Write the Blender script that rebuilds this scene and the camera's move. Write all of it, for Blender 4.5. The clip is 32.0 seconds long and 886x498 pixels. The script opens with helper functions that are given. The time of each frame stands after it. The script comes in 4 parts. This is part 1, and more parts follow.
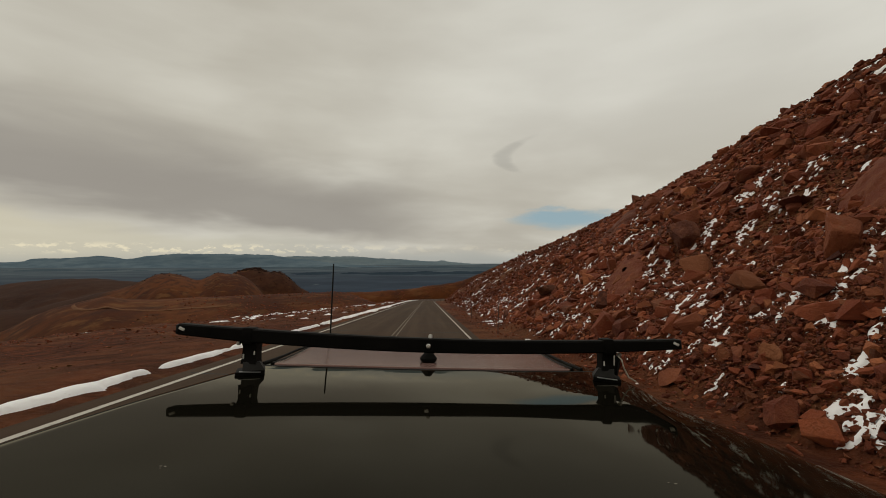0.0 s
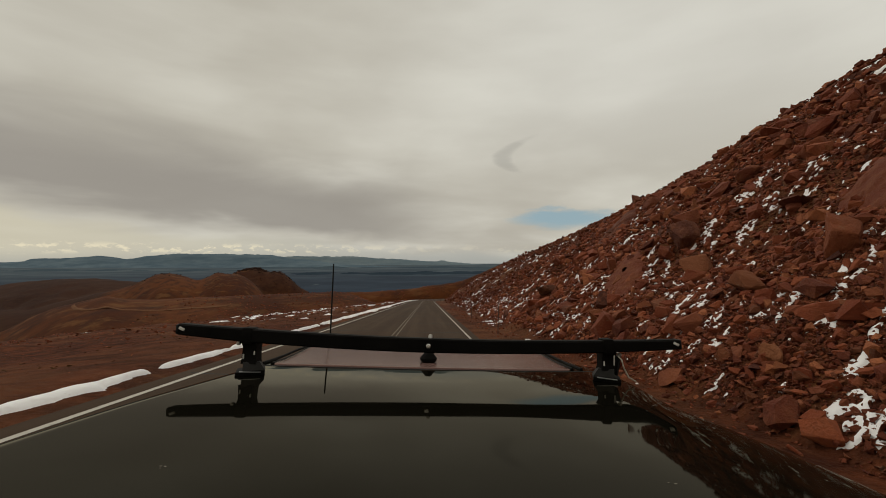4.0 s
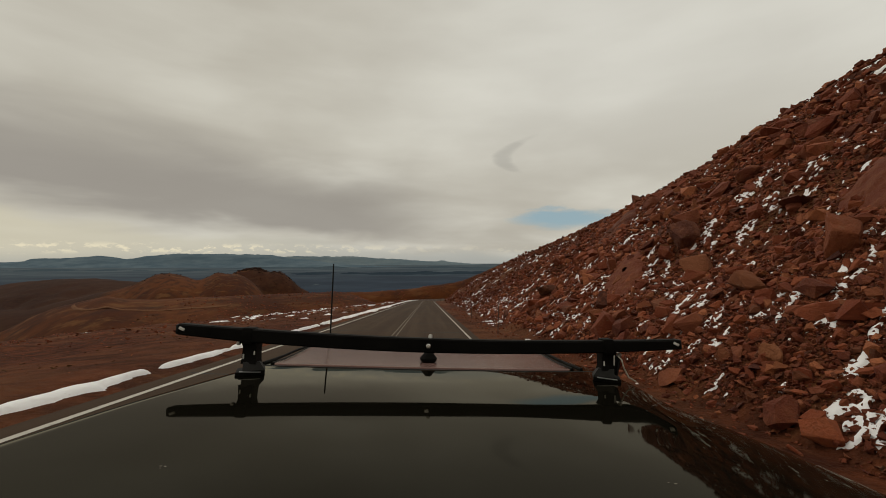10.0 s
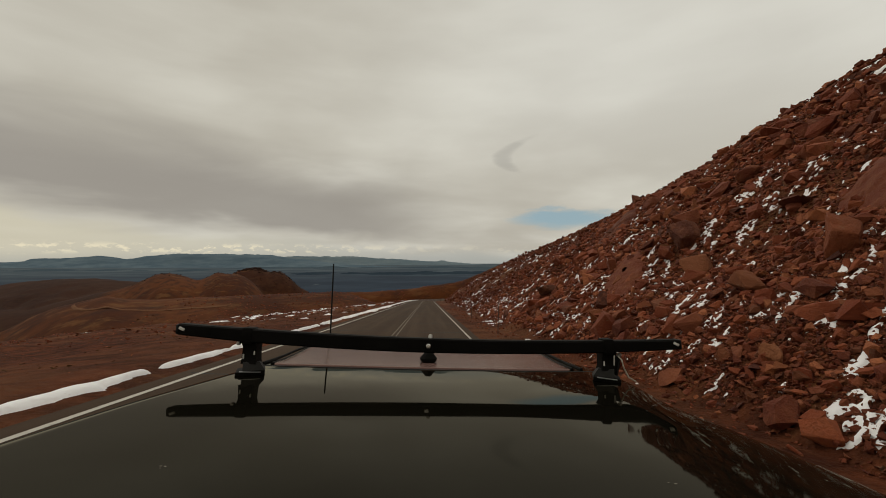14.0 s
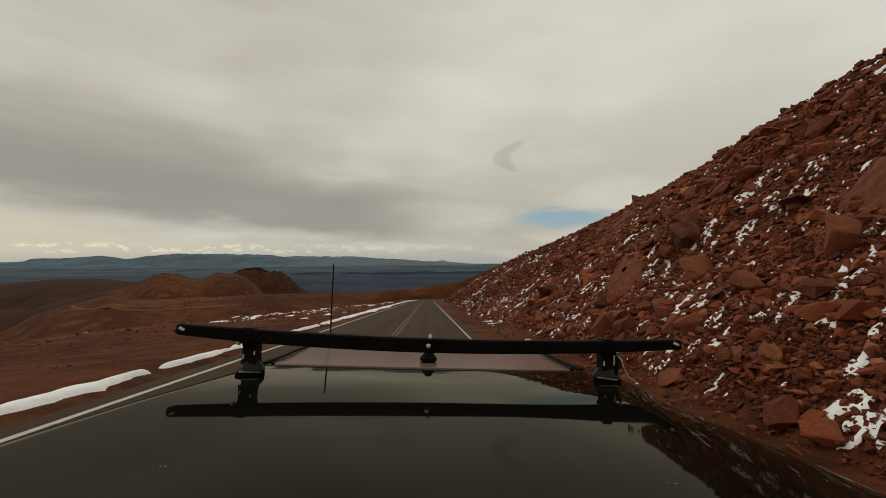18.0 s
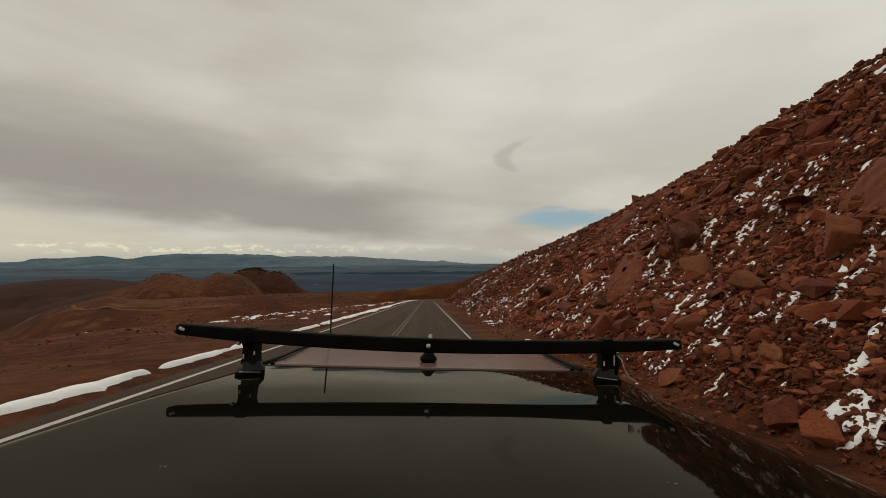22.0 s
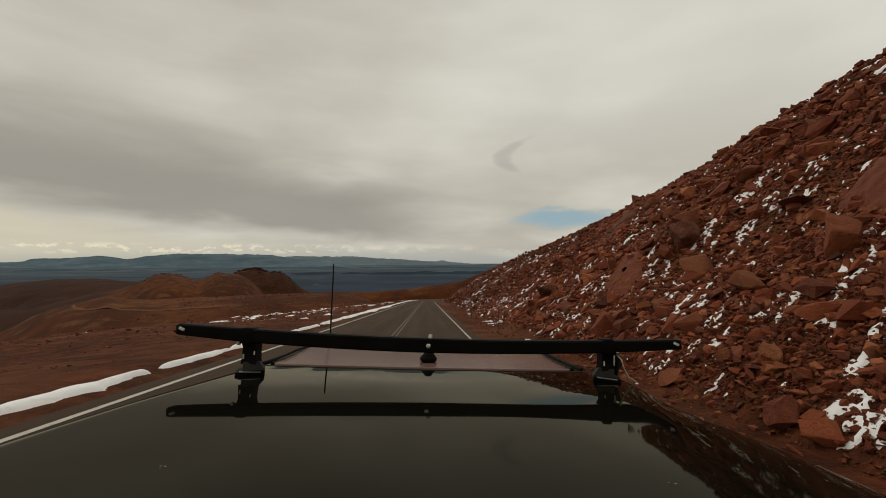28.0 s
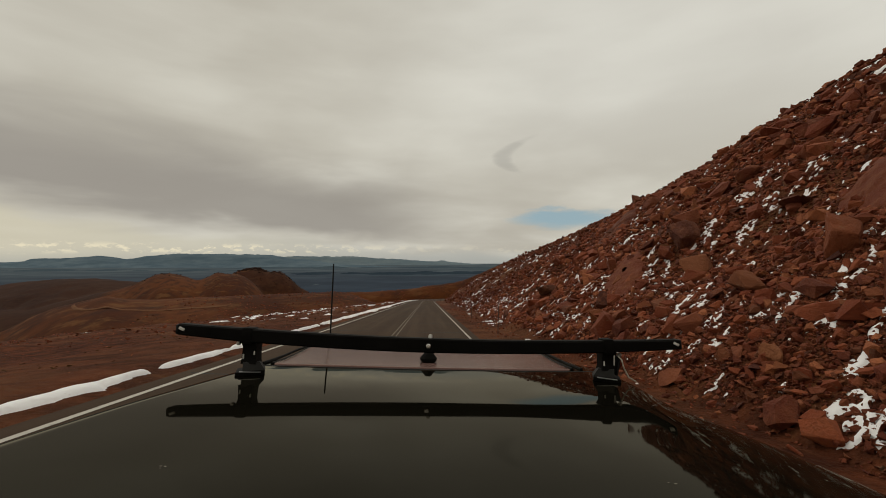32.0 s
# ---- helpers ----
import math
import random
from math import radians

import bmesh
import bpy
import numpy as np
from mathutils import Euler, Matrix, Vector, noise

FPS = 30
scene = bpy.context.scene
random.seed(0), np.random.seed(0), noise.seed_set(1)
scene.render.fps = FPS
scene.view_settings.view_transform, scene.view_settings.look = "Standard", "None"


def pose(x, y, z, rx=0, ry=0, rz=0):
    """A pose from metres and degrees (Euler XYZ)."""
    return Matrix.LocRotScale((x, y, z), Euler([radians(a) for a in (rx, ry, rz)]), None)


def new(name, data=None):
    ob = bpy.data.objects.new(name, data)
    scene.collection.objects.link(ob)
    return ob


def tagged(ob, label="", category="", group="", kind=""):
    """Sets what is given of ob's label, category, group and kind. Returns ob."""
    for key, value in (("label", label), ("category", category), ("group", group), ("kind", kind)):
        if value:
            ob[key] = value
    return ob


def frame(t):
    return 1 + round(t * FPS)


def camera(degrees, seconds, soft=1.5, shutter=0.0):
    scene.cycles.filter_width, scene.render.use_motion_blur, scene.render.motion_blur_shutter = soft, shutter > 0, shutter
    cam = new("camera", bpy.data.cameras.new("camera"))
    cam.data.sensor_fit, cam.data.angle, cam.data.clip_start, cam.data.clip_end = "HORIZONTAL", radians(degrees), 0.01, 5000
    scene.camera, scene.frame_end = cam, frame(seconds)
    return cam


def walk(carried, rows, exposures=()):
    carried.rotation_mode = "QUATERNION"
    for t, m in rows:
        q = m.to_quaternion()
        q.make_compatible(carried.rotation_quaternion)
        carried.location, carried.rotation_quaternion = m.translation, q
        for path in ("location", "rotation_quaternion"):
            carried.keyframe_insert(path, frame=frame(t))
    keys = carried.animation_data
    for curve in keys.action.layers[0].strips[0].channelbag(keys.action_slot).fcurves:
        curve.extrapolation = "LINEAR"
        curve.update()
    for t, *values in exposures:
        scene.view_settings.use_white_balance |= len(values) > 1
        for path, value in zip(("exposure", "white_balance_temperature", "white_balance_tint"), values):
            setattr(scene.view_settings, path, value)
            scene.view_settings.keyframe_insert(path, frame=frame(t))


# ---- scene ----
# ---- camera ----
# The camera is clamped over the roof of the car; car and camera keep their places to one another.
CAM = (0.0, 0.0, 1.9)
cam = camera(95.2, 32.0, soft=0.9)
PLACE = pose(*CAM, 90.9, 0, -2.15)
walk(cam, [(0.0, PLACE), (8.0, PLACE), (16.0, PLACE), (24.0, PLACE), (32.0, PLACE)], exposures=[(0.0, 0.02), (16.0, 0.05), (32.0, 0.06)])

# ---- world and light ----
SUN_AZ, SUN_EL = radians(-35), radians(48)     # azimuth from the road's direction, to the right
world = bpy.data.worlds.new("sky")
scene.world = world
world.use_nodes = True
wn = world.node_tree
wn.nodes.clear()


class Net:
    """Short hand for node trees."""

    def __init__(self, tree):
        self.t = tree

    def node(self, kind, **kw):
        n = self.t.nodes.new(kind)
        for k, v in kw.items():
            if k == "operation":
                n.operation = v
            elif k == "blend":
                n.blend_type = v
            elif k == "data_type":
                n.data_type = v
        return n

    def put(self, socket, v):
        if hasattr(v, "links"):
            self.t.links.new(v, socket)
        else:
            socket.default_value = v

    def math(self, op, a, b=0.0, clamp=False):
        n = self.node("ShaderNodeMath", operation=op)
        n.use_clamp = clamp
        self.put(n.inputs[0], a)
        self.put(n.inputs[1], b)
        return n.outputs[0]

    def vmath(self, op, a, b=(0, 0, 0)):
        n = self.node("ShaderNodeVectorMath", operation=op)
        self.put(n.inputs[0], a)
        self.put(n.inputs[1], b)
        return n.outputs[0]

    def step(self, v, lo, hi, to0=0.0, to1=1.0):
        n = self.node("ShaderNodeMapRange")
        n.interpolation_type = "SMOOTHSTEP"
        for i, x in enumerate((v, lo, hi, to0, to1)):
            self.put(n.inputs[i], x)
        return n.outputs[0]

    def mix(self, f, a, b, blend="MIX"):
        n = self.node("ShaderNodeMixRGB", blend=blend)
        self.put(n.inputs[0], f)
        for s, v in ((n.inputs[1], a), (n.inputs[2], b)):
            self.put(s, (*v, 1.0) if isinstance(v, tuple) and len(v) == 3 else v)
        return n.outputs[0]

    def noise(self, vec, scale, detail=4.0, rough=0.55, warp=0.0):
        n = self.node("ShaderNodeTexNoise")
        self.put(n.inputs["Vector"], vec)
        n.inputs["Scale"].default_value = scale
        n.inputs["Detail"].default_value = detail
        n.inputs["Roughness"].default_value = rough
        n.inputs["Distortion"].default_value = warp
        return n.outputs[0]

    def voronoi(self, vec, scale, feature="F1"):
        n = self.node("ShaderNodeTexVoronoi")
        n.feature = feature
        self.put(n.inputs["Vector"], vec)
        n.inputs["Scale"].default_value = scale
        return n.outputs[0]

    def xyz(self, x, y, z):
        n = self.node("ShaderNodeCombineXYZ")
        for s, v in zip(n.inputs, (x, y, z)):
            self.put(s, v)
        return n.outputs[0]


def sky_world():
    n = Net(wn)
    co = n.node("ShaderNodeTexCoord").outputs["Generated"]
    sep = n.node("ShaderNodeSeparateXYZ")
    n.put(sep.inputs[0], co)
    x, y, z = sep.outputs
    az = n.math("MULTIPLY", n.math("ARCTAN2", x, y), 57.2958)      # degrees to the right of the road's direction
    el = n.math("MULTIPLY", n.math("ARCSINE", z), 57.2958)
    up = n.math("ADD", n.math("MAXIMUM", z, 0.0), 0.16)
    deck = n.xyz(n.math("DIVIDE", x, up), n.math("DIVIDE", y, up), 0.0)
    band = n.xyz(n.math("MULTIPLY", az, 0.03), n.math("MULTIPLY", el, 0.12), 3.7)
    sky = wn.nodes.new("ShaderNodeTexSky")
    sky.sky_type, sky.sun_disc = "NISHITA", False
    sky.sun_elevation, sky.sun_rotation, sky.altitude = SUN_EL, SUN_AZ, 4000.0
    blue = n.mix(1.0, sky.outputs[0], (0.10, 0.10, 0.10), "MULTIPLY")
    blue = n.mix(0.9, blue, (0.265, 0.375, 0.41))
    # the overcast deck: broad soft rolls
    big = n.noise(deck, 0.7, 3.0, 0.45, 0.3)
    fine = n.noise(deck, 1.9, 4.0, 0.5, 0.4)
    long = n.noise(band, 1.8, 4.0, 0.5, 0.2)
    tone = n.math("ADD", n.math("MULTIPLY", big, 0.62), n.math("MULTIPLY", fine, 0.16))
    tone = n.math("ADD", tone, n.math("MULTIPLY", long, 0.24))
    cloud = n.mix(n.step(tone, 0.38, 0.72), (0.46, 0.432, 0.366), (0.64, 0.618, 0.538))
    # the thin bright part of the deck where the sun stands behind it
    glow = n.math("MULTIPLY", n.step(az, -25.0, 28.0), n.step(el, 4.0, 24.0))
    cloud = n.mix(n.math("MULTIPLY", glow, 0.32), cloud, (0.80, 0.80, 0.75))
    # the long grey roll over the plain
    edge = n.math("ADD", el, n.math("MULTIPLY", n.math("SUBTRACT", long, 0.5), 7.0))
    tilt = n.math("ADD", edge, n.math("MULTIPLY", n.math("ADD", az, 30.0), 0.10))
    roll = n.math("MULTIPLY", n.step(tilt, 3.6, 6.0), n.step(tilt, 8.0, 17.0, 1.0, 0.0))
    roll = n.math("MULTIPLY", roll, n.step(az, -12.0, 8.0, 1.0, 0.12))
    cloud = n.mix(n.math("MULTIPLY", roll, 0.85), cloud, (0.285, 0.262, 0.232))
    # pale gap under the roll, with small heaped clouds along the horizon
    low = n.step(tilt, 2.4, 4.2, 1.0, 0.0)
    pale = n.mix(n.step(az, -48.0, 0.0), (0.60, 0.555, 0.42), (0.44, 0.435, 0.39))
    cloud = n.mix(n.math("MULTIPLY", low, 0.75), cloud, pale)
    heap = n.noise(n.xyz(n.math("MULTIPLY", az, 0.62), n.math("MULTIPLY", el, 1.25), 4.0), 1.0, 5.0, 0.6)
    heapmask = n.math("MULTIPLY", n.step(heap, 0.50, 0.60), n.math("MULTIPLY", n.step(el, 0.0, 0.6), n.step(el, 0.9, 1.7, 1.0, 0.0)))
    heapmask = n.math("MULTIPLY", heapmask, n.step(az, -30.0, 4.0, 0.85, 0.15))
    cloud = n.mix(heapmask, cloud, (0.80, 0.72, 0.52))
    # the blue gap beside the ridge
    wob = n.math("MULTIPLY", n.math("SUBTRACT", n.noise(band, 7.0, 4.0, 0.55), 0.5), 1.0)
    ga = n.math("POWER", n.math("ABSOLUTE", n.math("DIVIDE", n.math("SUBTRACT", az, 18.9), 7.6)), 2.0)
    ge = n.math("POWER", n.math("ABSOLUTE", n.math("DIVIDE", n.math("SUBTRACT", n.math("ADD", el, n.math("MULTIPLY", wob, 2.5)), 5.0), 1.45)), 2.0)
    gap = n.step(n.math("ADD", n.math("ADD", ga, ge), wob), 0.05, 1.35, 1.0, 0.0)
    cloud = n.mix(n.math("MULTIPLY", gap, 0.92), cloud, blue)
    # a small dark shred of cloud
    dl = n.math("SUBTRACT", el, 13.7)
    ra = n.math("SUBTRACT", n.math("SUBTRACT", az, 10.6), n.math("ADD", n.math("MULTIPLY", n.math("POWER", n.math("ABSOLUTE", dl), 2.0), 0.55), n.math("MULTIPLY", dl, 0.35)))
    rag = n.math("ADD", n.math("POWER", n.math("ABSOLUTE", n.math("DIVIDE", ra, 1.5)), 2.0), n.math("POWER", n.math("ABSOLUTE", n.math("DIVIDE", dl, 2.5)), 2.0))
    shred = n.step(n.math("ADD", rag, n.math("MULTIPLY", wob, 1.6)), 0.0, 1.3, 1.0, 0.0)
    cloud = n.mix(n.math("MULTIPLY", shred, 0.36), cloud, (0.27, 0.26, 0.235))
    # haze on the horizon
    cloud = n.mix(n.step(el, -1.6, 1.2, 0.85, 0.0), cloud, (0.35, 0.36, 0.335))
    bg = wn.nodes.new("ShaderNodeBackground")
    n.put(bg.inputs[0], cloud)
    bg.inputs[1].default_value = 1.0
    out = wn.nodes.new("ShaderNodeOutputWorld")
    wn.links.new(bg.outputs[0], out.inputs[0])


sky_world()
sun = new("sun", bpy.data.lights.new("sun", "SUN"))
sun.data.energy, sun.data.angle, sun.data.color = 0.8, radians(16), (1.0, 0.95, 0.87)
sun.rotation_euler = (math.pi / 2 - SUN_EL, 0, math.pi - SUN_AZ)


# ---- materials ----
def material(name, build):
    m = bpy.data.materials.new(name)
    m.use_nodes = True
    t = m.node_tree
    t.nodes.clear()
    n = Net(t)
    s = t.nodes.new("ShaderNodeBsdfPrincipled")
    out = t.nodes.new("ShaderNodeOutputMaterial")
    t.links.new(s.outputs[0], out.inputs[0])
    build(n, s)
    return m


def bump(n, s, height, strength, distance):
    b = n.node("ShaderNodeBump")
    b.inputs["Strength"].default_value = strength
    b.inputs["Distance"].default_value = distance
    n.put(b.inputs["Height"], height)
    n.put(s.inputs["Normal"], b.outputs[0])


def obj(n):
    return n.node("ShaderNodeTexCoord").outputs["Object"]


def place(n):
    return n.node("ShaderNodeNewGeometry").outputs["Position"]


def soil(n, s):
    p = place(n)
    big, mid = n.noise(p, 0.07, 5.0, 0.6), n.noise(p, 0.9, 6.0, 0.65)
    grit = n.noise(p, 9.0, 5.0, 0.7)
    stones = n.voronoi(p, 3.2)
    pebble = n.voronoi(p, 14.0)
    c = n.mix(n.step(mid, 0.35, 0.7), (0.04, 0.0108, 0.0045), (0.132, 0.0377, 0.0144))
    c = n.mix(n.step(big, 0.40, 0.65, 0.0, 0.75), c, (0.15, 0.0614, 0.0252))
    c = n.mix(n.step(grit, 0.5, 0.75, 0.0, 0.5), c, (0.155, 0.0688, 0.0342))
    c = n.mix(n.step(pebble, 0.0, 0.16, 0.35, 0.0), c, (0.17, 0.08, 0.0432))
    mottle = n.noise(n.vmath("MULTIPLY", p, (0.34, 0.62, 0.5)), 1.0, 6.0, 0.7, 0.6)
    c = n.mix(n.step(mottle, 0.48, 0.62, 0.0, 0.7), c, (0.04, 0.0116, 0.0054))
    c = n.mix(n.step(mottle, 0.30, 0.42, 0.55, 0.0), c, (0.15, 0.0632, 0.0243))
    n.put(s.inputs["Base Color"], c)
    s.inputs["Roughness"].default_value = 0.95
    h = n.math("ADD", n.math("MULTIPLY", stones, -0.5), n.math("ADD", grit, n.math("MULTIPLY", pebble, -0.4)))
    ln = n.node("ShaderNodeVectorMath", operation="LENGTH")
    n.put(ln.inputs[0], p)
    bump(n, s, n.math("MULTIPLY", h, n.step(ln.outputs[1], 40.0, 150.0, 1.0, 0.0)), 0.9, 0.10)


def far_soil(n, s):
    p = place(n)
    big, mid = n.noise(p, 0.012, 6.0, 0.62), n.noise(p, 0.10, 6.0, 0.68)
    streak = n.noise(n.vmath("MULTIPLY", p, (0.05, 0.11, 0.1)), 1.0, 7.0, 0.68)
    c = n.mix(n.step(big, 0.4, 0.65), (0.052, 0.0147, 0.00504), (0.105, 0.0335, 0.0101))
    c = n.mix(n.step(mid, 0.46, 0.66, 0.0, 0.75), c, (0.035, 0.014, 0.00855))
    c = n.mix(n.step(streak, 0.50, 0.68, 0.0, 0.55), c, (0.158, 0.0744, 0.0252))
    speck = n.voronoi(p, 0.35)
    c = n.mix(n.step(speck, 0.05, 0.20, 0.5, 0.0), c, (0.06, 0.0298, 0.0216))
    # the forested plain below the mountain, blued by haze in its colour
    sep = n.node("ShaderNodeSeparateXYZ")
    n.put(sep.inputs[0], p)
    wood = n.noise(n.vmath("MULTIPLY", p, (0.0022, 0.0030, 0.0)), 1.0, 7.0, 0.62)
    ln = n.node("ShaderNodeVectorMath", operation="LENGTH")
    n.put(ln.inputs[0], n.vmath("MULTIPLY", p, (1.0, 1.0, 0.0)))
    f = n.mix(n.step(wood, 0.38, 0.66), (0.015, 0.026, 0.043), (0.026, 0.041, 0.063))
    # farther out the plain is painted paler, as haze would make it
    haze_pale = n.mix(n.step(wood, 0.42, 0.62), (0.046, 0.066, 0.084), (0.068, 0.092, 0.108))
    f = n.mix(n.step(n.math("ADD", ln.outputs[1], n.math("MULTIPLY", wood, 1600.0)), 2300.0, 4400.0), f, haze_pale)
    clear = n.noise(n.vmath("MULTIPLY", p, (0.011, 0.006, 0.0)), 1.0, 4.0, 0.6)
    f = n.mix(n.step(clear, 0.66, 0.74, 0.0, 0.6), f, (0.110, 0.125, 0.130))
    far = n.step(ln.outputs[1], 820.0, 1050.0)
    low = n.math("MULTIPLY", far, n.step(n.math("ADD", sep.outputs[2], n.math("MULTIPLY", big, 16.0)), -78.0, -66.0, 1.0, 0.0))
    # far left slopes painted darker, the shade of clouds put into their colour
    cloud_shade = n.math("MULTIPLY", n.step(n.math("ADD", sep.outputs[0], n.math("MULTIPLY", big, 60.0)), -440.0, -400.0, 0.8, 0.0), n.step(ln.outputs[1], 430.0, 560.0))
    c = n.mix(cloud_shade, c, n.mix(n.step(mid, 0.4, 0.62), (0.024, 0.0130, 0.0098), (0.037, 0.0175, 0.0115)))
    # the crag's hill is painted darker, its shady look put into the soil colour
    wd = n.node("ShaderNodeVectorMath", operation="LENGTH")
    n.put(wd.inputs[0], n.vmath("MULTIPLY", n.vmath("SUBTRACT", p, (-238.0, 650.0, 0.0)), (1.0, 0.8, 0.0)))
    dark = n.step(n.math("ADD", wd.outputs[1], n.math("MULTIPLY", mid, 40.0)), 52.0, 76.0, 0.8, 0.0)
    c = n.mix(dark, c, n.mix(n.step(mid, 0.38, 0.64), (0.030, 0.0130, 0.0080), (0.062, 0.0240, 0.0115)))
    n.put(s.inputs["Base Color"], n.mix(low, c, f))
    s.inputs["Roughness"].default_value = 1.0
    s.inputs["Specular IOR Level"].default_value = 0.1
    bump(n, s, n.math("ADD", mid, n.math("MULTIPLY", speck, -0.3)), 0.8, 1.2)


def ground_mat(n, s):
    """Gravelly red soil near by, weathered hillside and forest far off, haze painted into the plain."""
    soil(n, s)
    near_c = s.inputs["Base Color"].links[0].from_socket
    near_n = s.inputs["Normal"].links[0].from_socket
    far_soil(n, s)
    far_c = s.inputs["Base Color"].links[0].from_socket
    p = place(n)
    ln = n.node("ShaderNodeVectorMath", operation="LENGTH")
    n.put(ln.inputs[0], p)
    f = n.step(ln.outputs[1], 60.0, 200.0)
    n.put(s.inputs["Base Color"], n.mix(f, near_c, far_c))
    n.put(s.inputs["Normal"], near_n)


def rock(tint, rnd_kind):
    def go(n, s):
        p = place(n)
        if rnd_kind == "object":
            r = n.node("ShaderNodeObjectInfo").outputs["Random"]
        else:
            r = n.node("ShaderNodeNewGeometry").outputs["Random Per Island"]
        ramp = n.node("ShaderNodeValToRGB")
        n.put(ramp.inputs[0], r)
        e = ramp.color_ramp.elements
        cols = [(0.0, (0.060, 0.023, 0.015)), (0.20, (0.165, 0.064, 0.037)), (0.36, (0.105, 0.038, 0.023)), (0.52, (0.225, 0.103, 0.062)), (0.62, (0.13, 0.050, 0.032)),
                (0.70, (0.042, 0.018, 0.013)), (0.79, (0.17, 0.096, 0.054)), (0.87, (0.32, 0.19, 0.125)), (0.94, (0.115, 0.056, 0.042)), (1.0, (0.26, 0.135, 0.090))]
        while len(e) < len(cols):
            e.new(0.5)
        for el, (pos, c) in zip(e, cols):
            el.position, el.color = pos, (c[0] * tint[0], c[1] * tint[1], c[2] * tint[2], 1)
        grain = n.noise(p, 22.0, 5.0, 0.7)
        patch = n.noise(p, 2.4, 5.0, 0.65)
        c = n.mix(n.step(patch, 0.42, 0.7, 0.0, 0.55), ramp.outputs[0], (0.20 * tint[0], 0.115 * tint[1], 0.075 * tint[2]))
        c = n.mix(n.step(grain, 0.45, 0.8, 0.0, 0.45), c, (0.05, 0.022, 0.014))
        lichen = n.noise(p, 5.5, 4.0, 0.6)
        c = n.mix(n.step(lichen, 0.64, 0.72, 0.0, 0.35), c, (0.21, 0.145, 0.078))
        n.put(s.inputs["Base Color"], c)
        s.inputs["Roughness"].default_value = 0.88
        s.inputs["Specular IOR Level"].default_value = 0.25
        bump(n, s, n.math("ADD", patch, n.math("MULTIPLY", grain, 0.4)), 0.85, 0.10)
    return go


def tundra(n, s):
    p = place(n)
    r = n.node("ShaderNodeNewGeometry").outputs["Random Per Island"]
    ramp = n.node("ShaderNodeValToRGB")
    n.put(ramp.inputs[0], r)
    e = ramp.color_ramp.elements
    cols = ((0.0, (0.030, 0.012, 0.007)), (0.3, (0.062, 0.024, 0.011)), (0.6, (0.115, 0.052, 0.020)), (0.8, (0.045, 0.022, 0.010)), (1.0, (0.175, 0.100, 0.045)))
    while len(e) < len(cols):
        e.new(0.5)
    for el, (pos, c) in zip(e, cols):
        el.position, el.color = pos, (*c, 1)
    tuft = n.noise(p, 30.0, 4.0, 0.7)
    n.put(s.inputs["Base Color"], n.mix(n.step(tuft, 0.4, 0.7, 0.0, 0.6), ramp.outputs[0], (0.035, 0.016, 0.008)))
    s.inputs["Roughness"].default_value = 1.0
    s.inputs["Specular IOR Level"].default_value = 0.05
    bump(n, s, tuft, 1.0, 0.08)


def snow(n, s):
    p = place(n)
    a, b = n.noise(p, 1.6, 5.0, 0.6), n.noise(p, 14.0, 4.0, 0.65)
    c = n.mix(n.step(a, 0.45, 0.75, 0.0, 0.45), (0.80, 0.80, 0.80), (0.58, 0.52, 0.48))
    c = n.mix(n.step(b, 0.62, 0.75, 0.0, 0.3), c, (0.42, 0.33, 0.28))
    n.put(s.inputs["Base Color"], c)
    s.inputs["Roughness"].default_value = 0.7
    bump(n, s, n.math("ADD", a, n.math("MULTIPLY", b, 0.5)), 0.5, 0.06)


def asphalt(n, s):
    p = place(n)
    lane = n.noise(n.vmath("MULTIPLY", p, (1.1, 0.025, 0.0)), 1.0, 4.0, 0.6)
    patch, grain = n.noise(p, 0.35, 5.0, 0.6), n.noise(p, 60.0, 3.0, 0.7)
    c = n.mix(n.step(lane, 0.35, 0.7), (0.047, 0.0295, 0.0185), (0.068, 0.0440, 0.0280))
    c = n.mix(n.step(patch, 0.5, 0.75, 0.0, 0.5), c, (0.074, 0.054, 0.038))
    c = n.mix(n.step(grain, 0.5, 0.8, 0.0, 0.4), c, (0.06, 0.049, 0.039))
    n.put(s.inputs["Base Color"], c)
    s.inputs["Roughness"].default_value = 0.85
    s.inputs["Specular IOR Level"].default_value = 0.06
    bump(n, s, grain, 0.4, 0.01)


def line_paint(col):
    def go(n, s):
        p = place(n)
        w = n.noise(p, 3.0, 6.0, 0.7)
        g = n.noise(p, 40.0, 3.0, 0.7)
        c = n.mix(n.step(w, 0.5, 0.72, 0.0, 0.75), col, (0.10, 0.085, 0.072))
        c = n.mix(n.step(g, 0.55, 0.75, 0.0, 0.4), c, (0.12, 0.10, 0.085))
        n.put(s.inputs["Base Color"], c)
        s.inputs["Roughness"].default_value = 0.8
    return go


def gloss_over(n, s, tint, ior, rough):
    """A glossy clear coat over the base shader, stronger at grazing angles."""
    g = n.node("ShaderNodeBsdfGlossy")
    n.put(g.inputs["Color"], tint)
    n.put(g.inputs["Roughness"], rough)
    fr = n.node("ShaderNodeFresnel")
    fr.inputs["IOR"].default_value = ior
    mx = n.node("ShaderNodeMixShader")
    n.put(mx.inputs[0], fr.outputs[0])
    s.inputs["Specular IOR Level"].default_value = 0.0
    s.inputs["Roughness"].default_value = 1.0
    out = [o for o in n.t.nodes if o.bl_idname == "ShaderNodeOutputMaterial"][0]
    n.t.links.new(s.outputs[0], mx.inputs[1])
    n.t.links.new(g.outputs[0], mx.inputs[2])
    n.t.links.new(mx.outputs[0], out.inputs[0])


